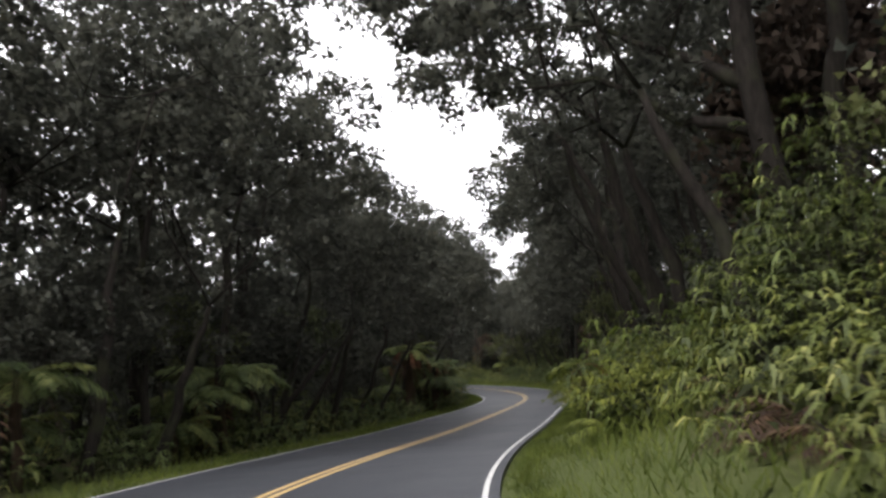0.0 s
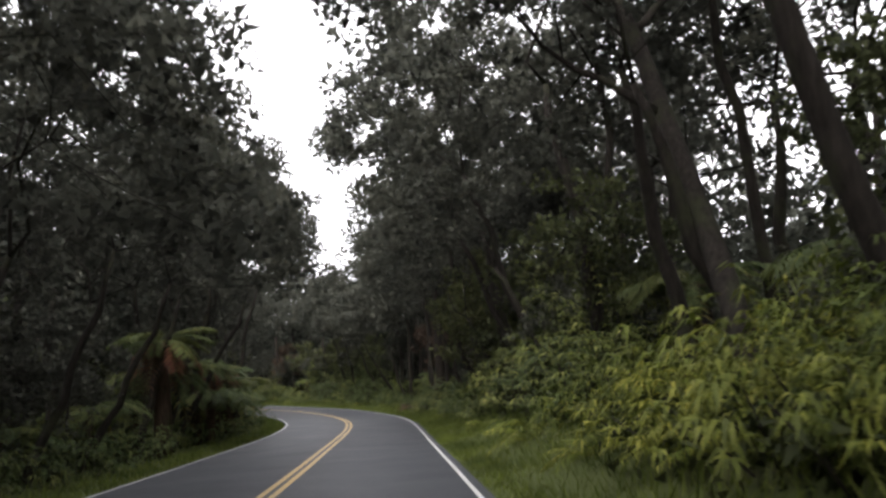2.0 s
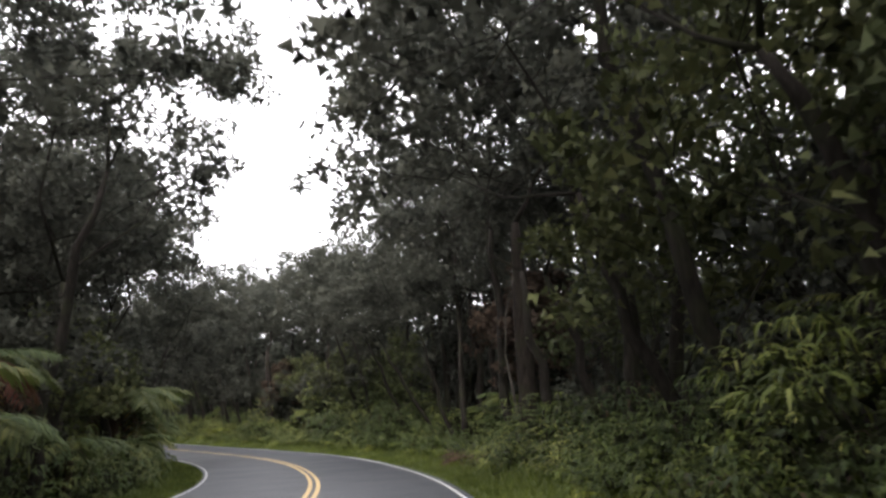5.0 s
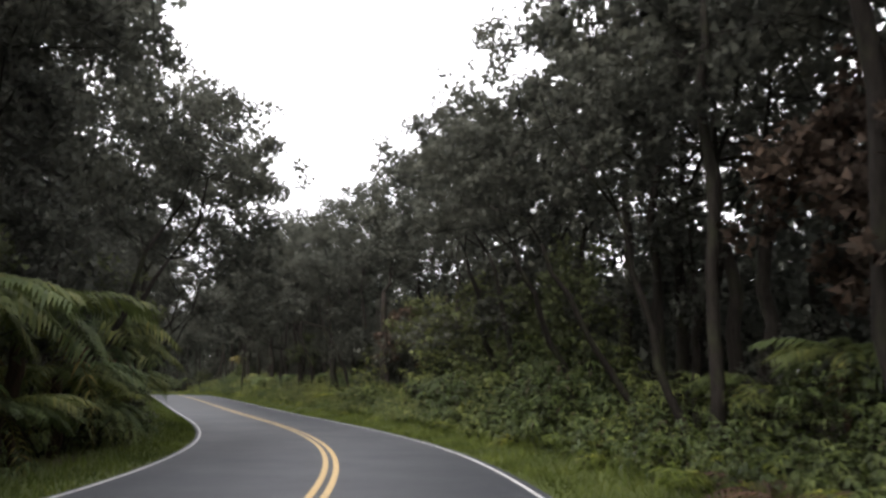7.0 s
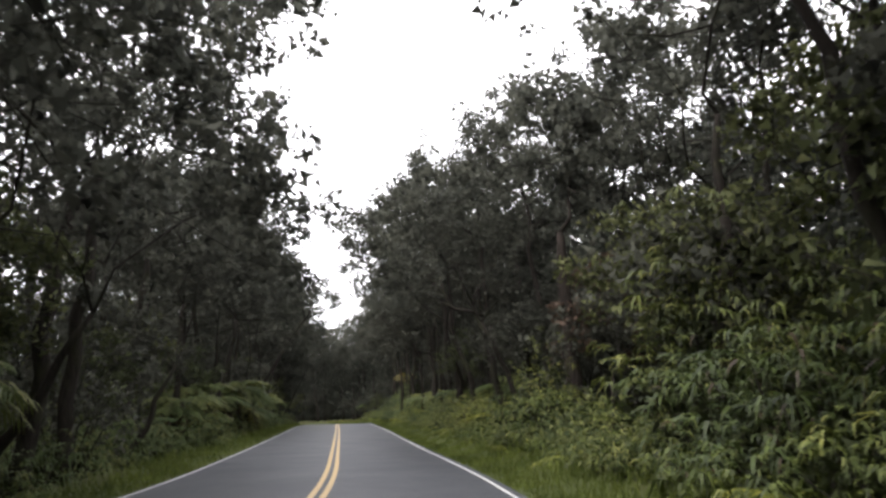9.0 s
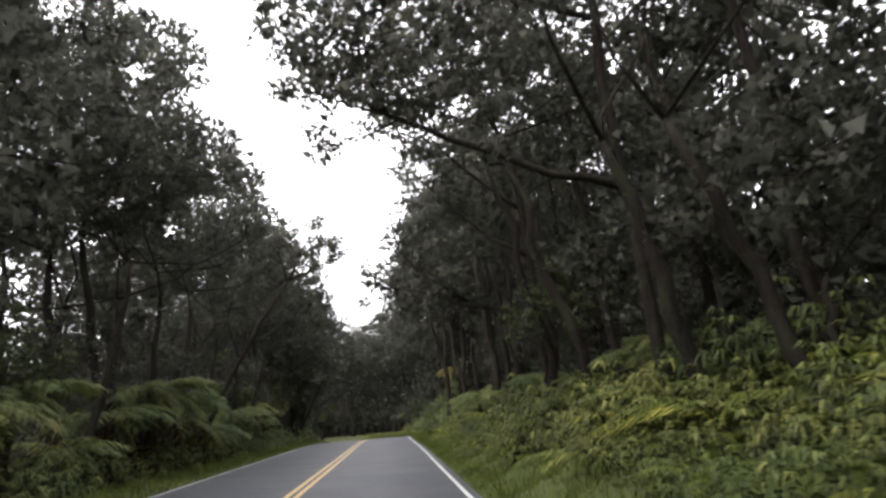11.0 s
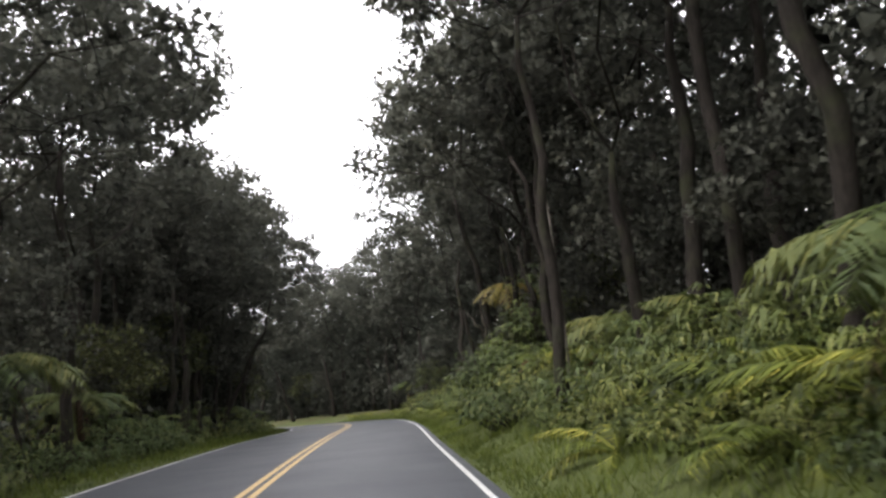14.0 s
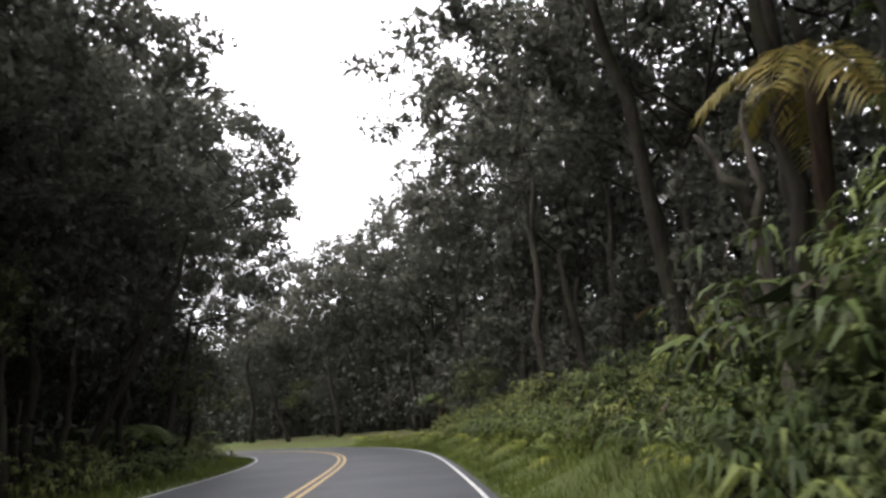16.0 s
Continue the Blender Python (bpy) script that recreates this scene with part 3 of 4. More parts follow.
leaning("stout", STOUT, 120.2, 7.9, -90, 2, 130, 0.85)


def limb_tree(name, seed, label, s, u, trunk, trunk_r, limbs, bark=BARK, leaf=OHIA_LEAF, tuft=0.42, twigs=7, leaves=36, leaf_len=0.12, group="roadside trees"):
    """A tree with its own limbs: points are metres right of, ahead of and above its foot; a limb is its points and its root's radius."""
    rng = np.random.default_rng(seed)
    x, y, z, a = ground_at(s, u)
    ob = new(name)
    ob.matrix_basis = pose(x, y, z, 0, 0, math.degrees(a))

    def bent(points, r0, r1, wander):
        fine = []
        for i in range(len(points) - 1):
            for k in range(3):
                fine.append(Vector(points[i]).lerp(Vector(points[i + 1]), k / 3) + Vector(rng.normal(size=3)) * wander * (i + k > 0))
        fine.append(Vector(points[-1]))
        return fine, [r0 + (r1 - r0) * q / (len(fine) - 1) for q in range(len(fine))]
    tv, tf = [], []
    line, rad = bent(trunk, trunk_r, trunk_r * 0.62, trunk_r * 0.18)
    rad[0] *= 1.3
    tube(tv, tf, line, rad, 9)
    mesh_object("trunk", tv, tf, bark, ob, flat=False)
    tufts, sizes = [], []
    for points, r0 in limbs:
        lv, lf = [], []
        line, rad = bent(points, r0, 0.015, 0.012 + 0.35 * r0)
        tube(lv, lf, line, rad, 6)
        for k in range(twigs):
            q = 0.35 + 0.65 * k / max(1, twigs - 1)
            j = min(len(line) - 2, int(q * (len(line) - 1)))
            foot = line[j].lerp(line[j + 1], q * (len(line) - 1) - j)
            end = foot + Vector(rng.normal(size=3)) * 0.55 + Vector((0, 0, 0.35))
            tube(lv, lf, [foot, foot.lerp(end, 0.5) + Vector(rng.normal(size=3)) * 0.08, end], [0.022, 0.015, 0.008], 4)
            for m in range(3):
                tufts.append(tuple(end + Vector(rng.normal(size=3)) * tuft * 0.7))
                sizes.append(tuft * rng.uniform(0.6, 1.2))
        mesh_object("limb", lv, lf, bark, ob, flat=False)
    if tufts:
        leafy_object("crown", clump_cloud(rng, tufts, sizes, leaves, leaf_len), leaf, ob)
    return tagged(ob, label, "tree", group)


limb_tree("forest_tree", 401, "dark forest tree with heavy limbs arching over the road", 13.0, 8.0, [(0, 0, -0.3), (-0.2, 0.2, 2.2), (-0.5, 0.3, 4.4), (-0.3, 0.2, 7.0)], 0.24,
          [([(-0.4, 0.2, 4.0), (-1.0, 1.0, 4.7), (-1.8, 1.6, 5.3), (-3.2, 2.4, 6.6)], 0.15), ([(-0.4, 0.3, 3.3), (-1.4, 1.0, 3.9), (-2.5, 2.0, 4.8), (-4.0, 3.6, 5.4)], 0.13),
           ([(-0.3, 0.2, 5.6), (-0.9, -0.2, 6.6), (-2.4, 0.6, 7.8), (-3.8, 1.4, 8.6)], 0.12), ([(-0.3, 0.2, 6.6), (0.8, 1.2, 7.8), (1.6, 2.2, 9.0)], 0.12),
           ([(-0.3, 0.2, 6.8), (-0.8, 1.8, 8.0), (-1.6, 3.0, 9.2)], 0.1), ([(-0.3, 0.2, 7.0), (0.6, -0.8, 8.4), (1.0, -1.8, 9.6)], 0.1)])
limb_tree("forest_tree", 402, "leaning dark-trunked forest tree rising out of the ferns", 30.8, 6.5, [(0, 0, -0.3), (0, 1.0, 1.4), (0.05, 2.2, 3.3), (0, 4.6, 7.0), (-0.2, 5.6, 9.0)], 0.2,
          [([(0, 3.0, 4.6), (-1.2, 3.6, 5.6), (-2.4, 4.4, 7.2)], 0.09), ([(0, 4.2, 6.4), (1.2, 5.4, 7.6), (2.0, 6.4, 9.2)], 0.1), ([(0, 4.6, 7.0), (-1.4, 5.6, 8.6), (-2.6, 6.4, 10.0)], 0.1),
           ([(-0.2, 5.6, 9.0), (0.4, 6.6, 10.4), (0.2, 7.4, 11.6)], 0.09), ([(-0.2, 5.6, 9.0), (-1.2, 5.0, 10.4), (-2.0, 5.0, 11.4)], 0.08)])
limb_tree("forest_tree", 403, "dark forest tree with an open leafy limb reaching over the road", 130.8, 7.3, [(0, 0, -0.3), (-0.2, 0.1, 3.0), (-0.5, 0.2, 6.0), (-0.6, 0.3, 9.5)], 0.15,
          [([(-0.4, 0.1, 4.6), (-2.4, 0.2, 5.2), (-4.4, 0.3, 6.2), (-5.9, 1.2, 7.2), (-7.5, 2.2, 8.9)], 0.1), ([(-4.4, 0.3, 6.2), (-5.6, 0.2, 6.6), (-6.6, 0.6, 7.2)], 0.04), ([(-5.0, 0.7, 6.6), (-5.6, 0.9, 8.0), (-6.0, 1.4, 9.4)], 0.05),
           ([(-0.6, 0.3, 8.4), (-2.4, 1.0, 9.4), (-4.4, 1.4, 10.6)], 0.09), ([(-0.6, 0.3, 9.5), (0.4, 1.0, 11.0), (0.8, 2.0, 12.0)], 0.09), ([(-0.6, 0.3, 9.5), (-1.6, -1.0, 11.0), (-3.0, -1.6, 12.2)], 0.09)])
limb_tree("forest_tree", 405, "dark forest tree with a low leafy limb beside the road", 141.0, 7.0, [(0, 0, -0.3), (-0.2, 0.1, 2.6), (-0.4, 0.2, 6.0), (-0.6, 0.3, 9.0)], 0.15,
          [([(-0.3, 0.0, 3.4), (-2.2, -0.2, 3.9), (-4.0, -0.5, 4.4), (-5.7, -1.0, 4.7)], 0.08), ([(-2.4, -0.2, 4.0), (-3.8, -0.3, 5.0), (-4.6, -0.2, 5.9)], 0.05), ([(-0.4, 0.2, 5.4), (-2.0, 0.4, 6.6), (-3.6, 0.4, 8.2)], 0.08),
           ([(-0.5, 0.2, 7.0), (-2.2, 0.6, 8.6), (-3.8, 0.8, 10.4)], 0.08), ([(-0.6, 0.3, 9.0), (0.2, 1.0, 10.6), (0.4, 1.8, 12.0)], 0.08), ([(-0.6, 0.3, 9.0), (-1.8, -0.6, 10.8), (-3.0, -1.0, 12.4)], 0.08)])
limb_tree("forest_tree", 406, "thin leaning tree with a small open crown above the road", 152.5, -6.8, [(0, 0, -0.3), (1.6, 0, 3.0), (3.2, 0.1, 5.8), (4.6, 0, 7.7)], 0.12,
          [([(4.6, 0, 7.7), (5.1, 0.1, 8.8), (5.6, 0.2, 9.9)], 0.06), ([(4.6, 0, 7.7), (6.0, 0.1, 8.3), (7.1, 0.2, 8.7)], 0.05), ([(4.5, 0, 7.6), (4.3, -0.3, 8.8), (4.1, -0.5, 9.7)], 0.05), ([(5.1, 0.1, 8.8), (6.2, 0.2, 9.4), (6.7, 0.3, 9.6)], 0.035)],
          tuft=0.3, twigs=5, leaves=40, leaf_len=0.1)
limb_tree("dead_sapling", 407, "thin grey dead sapling against a stout dark trunk", 78.2, 6.55, [(0, 0, -0.3), (0.02, 0, 1.5), (-0.2, 0.1, 3.2)], 0.05, [([(-0.2, 0.1, 3.2), (-0.1, 0.2, 4.4), (0.3, 0.3, 5.8)], 0.03)], bark=GREY_BARK, twigs=0)
limb_tree("dead_sapling", 408, "thin grey dead sapling beside a slim dark trunk", 166.3, 6.05, [(0, 0, -0.3), (0.02, 0, 2.0), (-0.05, 0.05, 4.6)], 0.035, [([(-0.05, 0.05, 4.6), (-0.12, 0.1, 5.8), (-0.1, 0.1, 7.2)], 0.022)], bark=GREY_BARK, twigs=0)
limb_tree("forked_snag", 404, "weathered grey forked dead trunk leaning out of the ferns", 178.6, 6.1, [(0, 0, -0.3), (-0.15, -0.2, 1.2), (-0.42, -0.45, 2.35)], 0.12,
          [([(-0.42, -0.45, 2.3), (-0.7, -0.55, 2.75), (-0.95, -0.6, 3.15)], 0.085), ([(-0.4, -0.45, 2.15), (-0.45, -0.7, 2.8), (-0.5, -0.85, 3.4)], 0.075)], bark=GREY_BARK, twigs=0)


rng = np.random.default_rng(5)
for side in (-1, 1):
    for row, (u0, du, step) in enumerate(((10.2, 0.9, 8.0), (13.5, 1.5, 9.0), (18.5, 3.0, 9.0))):
        s = -10.0 + row * 1.7
        while s < (250 if side < 0 else 262):
            u = side * (u0 + rng.uniform(-du, du))
            low = 0.85 if side > 0 and 94 < s < 130 else 1.0
            if side > 0 and row < 3 and 20 < s < 44 and rng.uniform() < 0.5:
                s += step
                continue
            if row < 2:
                k = int(rng.integers(len(MID_TREES)))
                plant(("mid", k), MID_TREES[k], s, u, rng.uniform(0, 360), rng.uniform(0.9, 1.2) * low)
            else:
                k = int(rng.integers(len(FAR_TREES)))
                plant(("far", k), FAR_TREES[k], s, u, rng.uniform(0, 360), rng.uniform(1.0, 1.3) * low)
            s += step * rng.uniform(0.75, 1.3)
    s = -5.0
    while s < 275:
        k = int(rng.integers(len(SMALL_TREES)))
        plant(("small", k), SMALL_TREES[k], s, side * rng.uniform(7.0, 10.5), rng.uniform(0, 360), rng.uniform(0.7, 1.1))
        s += rng.uniform(3.5, 8.0) if side < 0 else rng.uniform(5.0, 11.0)
for s, u, k, size in ((57.5, 7.6, 3, 1.0), (60.5, 7.2, 4, 1.1), (63.5, 7.0, 4, 1.15), (66.5, 7.2, 3, 1.2), (70.0, 7.8, 4, 1.1), (74.0, 8.4, 3, 1.0), (97.0, 8.0, 4, 0.9), (100.5, 7.6, 3, 1.0), (104.0, 7.6, 4, 0.95),
                      (108.0, 7.8, 3, 1.0), (112.0, 7.8, 4, 0.9), (40.5, 8.4, 3, 0.8), (52.5, 8.0, 4, 1.0), (86.5, -7.4, 3, 1.0), (110.0, -7.4, 4, 0.8), (190.5, -7.0, 0, 1.1), (195.0, -6.9, 2, 1.0), (200.0, -7.2, 0, 1.15), (203.5, -7.0, 2, 1.0), (207.0, -7.0, 3, 1.0), (211.0, -7.0, 4, 0.9)):
    plant(("small", k), SMALL_TREES[k], s, u, 61 * s, size)

for i in range(36):
    s = (17 + i * 2.3) if i < 14 else (84 + (i - 14) * 5.2)
    k = (0, 2, 1, 0, 4)[i % 5]
    plant(("small", k), SMALL_TREES[k], s, -7.0 - 0.45 * (i % 3) - (0.5 if s > 118 else 0), 83 * i, 0.75 + 0.1 * (i % 4))
for i in range(15):
    k = (0, 2, 1)[i % 3]
    plant(("small", k), SMALL_TREES[k], 121 + i * 3.3, 8.6 + 0.7 * (i % 3), 47 * i, 0.7 + 0.12 * (i % 4))
for k, (s, u, size) in enumerate(((93.0, 10.6, 1.0), (97.0, 12.0, 1.05), (101.0, 10.4, 0.95), (180.0, 10.2, 1.05), (185.0, 11.6, 1.1), (190.0, 10.2, 1.0), (193.0, -9.6, 0.95), (199.0, -10.6, 1.0), (205.0, -9.6, 0.9), (91.0, -10.6, 1.05), (95.5, -11.6, 1.05), (98.0, -9.0, 1.1), (102.5, -10.0, 1.1), (87.0, -9.5, 1.05), (92.5, 9.2, 1.1), (96.5, 9.6, 1.15), (101.0, 9.4, 1.05), (20.0, -9.4, 1.0), (26.0, -9.2, 1.0), (31.0, -10.0, 1.05), (15.0, -9.0, 0.95), (36.0, -9.6, 1.0), (43.0, 10.4, 0.95), (84.0, 12.6, 1.1), (81.0, 11.0, 0.95), (35.5, 13.2, 1.05), (26.0, 11.5, 1.0), (31.0, 10.2, 0.95), (39.5, 11.0, 1.0), (47.0, 10.8, 1.0),
                                  (58.0, 11.0, 1.0), (63.0, 12.5, 1.0), (134.0, -9.6, 1.05), (139.0, -10.2, 1.1), (144.0, -9.2, 1.0), (128.0, -9.6, 1.05), (147.0, 10.6, 1.0), (153.0, 11.0, 1.05), (159.0, 10.5, 1.0), (62.0, -9.8, 1.0), (56.0, -9.6, 0.95), (50.0, -10.0, 1.0), (14.0, -10.6, 1.0), (19.0, -12.6, 1.0), (24.5, -10.2, 0.95), (117.0, 10.2, 0.95), (122.0, 11.6, 1.0))):
    plant(("mid", k % 4), MID_TREES[k % 4], s, u, 77 * k, size)
for i in range(24):
    k = i % 4
    plant(("mid", k), MID_TREES[k], 194 + (i // 2) * 4.1, (9.6 if i % 2 else 14.2) + 0.5 * (i % 3), 71 * i, 0.95 + 0.06 * (i % 4))
for i in range(12):
    k = (i + 2) % 4
    plant(("mid", k), MID_TREES[k], 188 + (i // 2) * 7.5, -(9.4 if i % 2 else 13.6), 59 * i, 0.95 + 0.05 * (i % 4))
for k, (s, u, size) in enumerate(((89.0, 9.6, 1.1), (94.5, 11.0, 1.15), (90.0, -9.0, 1.05), (95.0, -9.4, 1.1), (105.5, 9.6, 1.0), (107.0, -9.2, 1.05))):
    plant(("mid", k % 4), MID_TREES[k % 4], s, u, 43 * k, size)
WITHERED = tree_builder("understorey_tree", 78, "small tree with withered reddish-brown leaves", leaf=RED_LEAF, group="understorey trees", height=6.8, spread=2.4, fork=0.3, trunk_r=0.09, lean=(0.03, 0.0), targets=24, per_target=5, leaves=20, leaf_len=0.2, flat_top=0.5)
plant("withered", WITHERED, 81.6, 8.8, 30)
for s, u, size in ((84.2, 9.4, 1.1), (15.6, 9.6, 1.0), (19.0, 10.4, 1.15), (120.6, 8.9, 0.85)):
    plant("withered", WITHERED, s, u, 57 * s, size)


# ---------------------------------------------------------------- ferns
def frond_mesh(rng, length, pairs, pinna, sag, width_q=0.17, fine=False):
    """One arching frond: a thin stalk with paired drooping leaflets, growing along +x."""
    v, f = [], []
    line = []
    for i in range(9):
        q = i / 8
        line.append(Vector((length * (q - 0.10 * q * q), 0, length * (0.42 * q - sag * q * q))))
    tube(v, f, line[::2], [0.016 * (1 - 0.85 * i / 4) + 0.002 for i in range(5)], 3)
    for i in range(pairs):
        q = 0.14 + 0.86 * (i + 0.5) / pairs
        j = min(7, int(q * 8))
        p = line[j].lerp(line[j + 1], q * 8 - j)
        d = (line[j + 1] - line[j]).normalized()
        ln = pinna * math.sin(math.pi * min(1, 0.12 + 0.88 * (1 - q) ** 0.75)) ** 0.8 * rng.uniform(0.85, 1.15)
        for sd in (-1, 1):
            out = (Vector((0, sd, 0)) + d * 0.45 + Vector((0, 0, rng.uniform(-0.25, 0.05)))).normalized()
            w = d * ln * width_q * 0.5
            c = len(v)
            if fine:
                v += [tuple(p - w), tuple(p + w), tuple(p + out * ln + Vector((0, 0, -0.4 * ln)))]
                f.append((c, c + 1, c + 2))
            else:
                mid = p + out * ln * 0.5 + Vector((0, 0, -0.04 * ln))
                v += [tuple(p), tuple(mid + w), tuple(mid - w), tuple(p + out * ln + Vector((0, 0, -0.36 * ln)))]
                f += [(c, c + 1, c + 2), (c + 2, c + 1, c + 3)]
    me = bpy.data.meshes.new("frond")
    me.from_pydata(v, [], f)
    me.update()
    return me


def fern_builder(seed, trunk_h, count, length, pinna, pairs, label, group, leaf=FERN_LEAF, dead=0, trunk_r=0.11, sag=(0.45, 0.75), name="tree_fern", rise=(-8, 14), rust=0):
    def make():
        rng = np.random.default_rng(seed)
        ob = new(name)
        if trunk_h > 0:
            tv, tf = [], []
            pts = [Vector((0.05 * math.sin(i), 0.04 * math.cos(2 * i), trunk_h * i / 5 - (0.25 if i == 0 else 0))) for i in range(6)]
            tube(tv, tf, pts, [trunk_r * (1.25 - 0.25 * i / 5) for i in range(6)], 8)
            mesh_object("trunk", tv, tf, FIBRE, ob, flat=False)
        meshes = []
        for k in range(3):
            me = frond_mesh(rng, length, pairs, pinna, sag[0] + (sag[1] - sag[0]) * k / 2, 0.2 if trunk_h == 0 else 0.17, trunk_h == 0)
            me.materials.append(leaf)
            meshes.append(me)
        dead_me = frond_mesh(rng, length * 0.8, max(8, pairs // 2), pinna * 0.6, 1.25)
        dead_me.materials.append(DEAD_LEAF)
        gold_me = dead_me.copy()
        gold_me.materials[0] = GOLD_LEAF
        rust_me = frond_mesh(rng, length * 0.85, pairs, pinna, 1.0)
        rust_me.materials.append(RUST_LEAF)
        for i in range(count + dead):
            old = i >= count
            dying = old and i == count and count > 15
            fr = new("dead_frond" if old else "frond", (gold_me if dying else dead_me) if old else meshes[i % 3])
            fr.parent = ob
            turn = 137.5 * i + rng.uniform(-15, 15)
            up = -rng.uniform(rise[0], rise[1]) if not old else rng.uniform(5, 25)
            fr.matrix_basis = pose(0, 0, trunk_h - (0.12 if old else 0.02), rng.uniform(-15, 15), up, turn) @ Matrix.Scale(rng.uniform(0.8, 1.1), 4)
            if old:
                fr["label"] = "yellow dying frond" if dying else "dead brown hanging frond"
        for i in range(rust):
            fr = new("dead_frond", rust_me)
            fr.parent = ob
            fr.matrix_basis = pose(0, 0, trunk_h - 0.05, rng.uniform(-15, 15), rng.uniform(0, 15), 360 * i / rust + rng.uniform(-20, 20))
            fr["label"] = "rust-red dying frond"
        return tagged(ob, label, "fern", group)
    return make


TREE_FERNS = [fern_builder(81 + k, th, n, ln, pn, pr, "green tree fern with arching fronds on a fibrous trunk", "roadside tree ferns", dead=dd)
              for k, (th, n, ln, pn, pr, dd) in enumerate([(1.7, 18, 1.8, 0.48, 22, 3), (1.1, 17, 1.65, 0.44, 22, 2), (2.3, 19, 1.9, 0.5, 22, 4)])]
LOW_FERNS = [fern_builder(91 + k, 0, n, ln, pn, pr, "bright green low fern on the bank", "bank ferns", BANK_LEAF, name="bank_fern", sag=(0.6, 1.0), rise=(0, 40))
             for k, (n, ln, pn, pr) in enumerate([(11, 0.8, 0.19, 17), (10, 0.7, 0.17, 15), (12, 0.9, 0.2, 18)])]

for i in range(46):
    side = -1 if i % 5 < 3 else 1
    s = -8 + i * 5.2 + rng.uniform(-1.5, 1.5)
    u = side * (rng.uniform(6.2, 8.5) if side < 0 else rng.uniform(7.5, 10))
    k = int(rng.integers(3))
    plant(("tree fern", k), TREE_FERNS[k], s, u, rng.uniform(0, 360), rng.uniform(0.8, 1.15))
for i in range(150):
    s = -6 + i * 1.56 + rng.uniform(-0.6, 0.6)
    u = rng.uniform(4.85, 6.9)
    k = int(rng.integers(3))
    plant(("bank fern", k), LOW_FERNS[k], s, u, rng.uniform(0, 360), rng.uniform(0.9, 1.45) * (1.15 if 118 < s < 168 else 1.0))

for i in range(44):
    s = 121 + i * 1.25 + rng.uniform(-0.4, 0.4)
    k = int(rng.integers(3))
    plant(("bank fern", k), LOW_FERNS[k], s, rng.uniform(6.0, 8.4), rng.uniform(0, 360), rng.uniform(1.5, 2.1), 0.0, -0.25)


# ---------------------------------------------------------------- shrubs and ginger
def shrub_builder(seed, height, radius, leaf, length, label, group, n_ball=26, each=26, name="shrub", width=0.42, droop=0.5):
    def make():
        rng = np.random.default_rng(seed)
        ob = new(name)
        sv, sf = [], []
        balls, sizes = [], []
        for i in range(n_ball):
            az, rr = 2.4 * i, math.sqrt((i + 0.5) / n_ball) * radius
            e = Vector((math.cos(az) * rr, math.sin(az) * rr, height * (1 - 0.62 * (rr / radius) ** 2) * rng.uniform(0.55, 1.0)))
            b = Vector((e.x * 0.25, e.y * 0.25, -0.1))
            tube(sv, sf, [b, b.lerp(e, 0.5) + Vector((0, 0, 0.15 * height)), e], [0.022, 0.015, 0.006], 3)
            balls.append(tuple(e))
            sizes.append(rng.uniform(0.25, 0.45) * (0.6 + 0.4 * radius))
        mesh_object("branchwork", sv, sf, BARK, ob)
        leafy_object("foliage", leaf_cloud(rng, balls, sizes, each, length, length * width, 0.8, droop), leaf, ob)
        return tagged(ob, label, "shrub", group)
    return make


def hand(rng, lv, lf, hub, out, size, plain=False):
    """One forked fern spray: narrow leaflets that fan out from a hub and hang down."""
    turn0 = math.atan2(out.y, out.x) + rng.uniform(-0.5, 0.5)
    n = int(rng.integers(5, 9) if plain else rng.integers(4, 8))
    rise, hang = 0.3 * out.z + rng.uniform(-0.25, 0.2), rng.uniform(0.5, 1.7)
    for m in range(n):
        a = turn0 + (m - (n - 1) / 2) * rng.uniform(0.35, 0.75) + rng.uniform(-0.25, 0.25)
        d = Vector((math.cos(a), math.sin(a), rise + rng.uniform(-0.2, 0.2)))
        ln = size * rng.uniform(0.6, 1.25) * (1.0 - 0.12 * abs(m - (n - 1) / 2))
        w = Vector((-d.y, d.x, rng.uniform(-0.5, 0.5))) * ln * (rng.uniform(0.065, 0.095) if plain else rng.uniform(0.045, 0.075))
        fall = hang * rng.uniform(0.7, 1.3)
        p1 = hub + d * ln * 0.38 + Vector((0, 0, 0.03 * ln))
        tip = hub + d * ln * 0.9 + Vector((0, 0, -0.5 * ln * fall))
        c = len(lv)
        if plain:
            lv += [tuple(hub), tuple(p1 + w), tuple(p1 - w), tuple(tip)]
            lf += [(c, c + 2, c + 1), (c + 1, c + 2, c + 3)]
        else:
            p2 = hub + d * ln * 0.72 + Vector((0, 0, -0.17 * ln * fall))
            lv += [tuple(hub), tuple(p1 + w), tuple(p1 - w), tuple(p2 + w * 0.85), tuple(p2 - w * 0.85), tuple(tip)]
            lf += [(c, c + 2, c + 1), (c + 1, c + 2, c + 4, c + 3), (c + 3, c + 4, c + 5)]


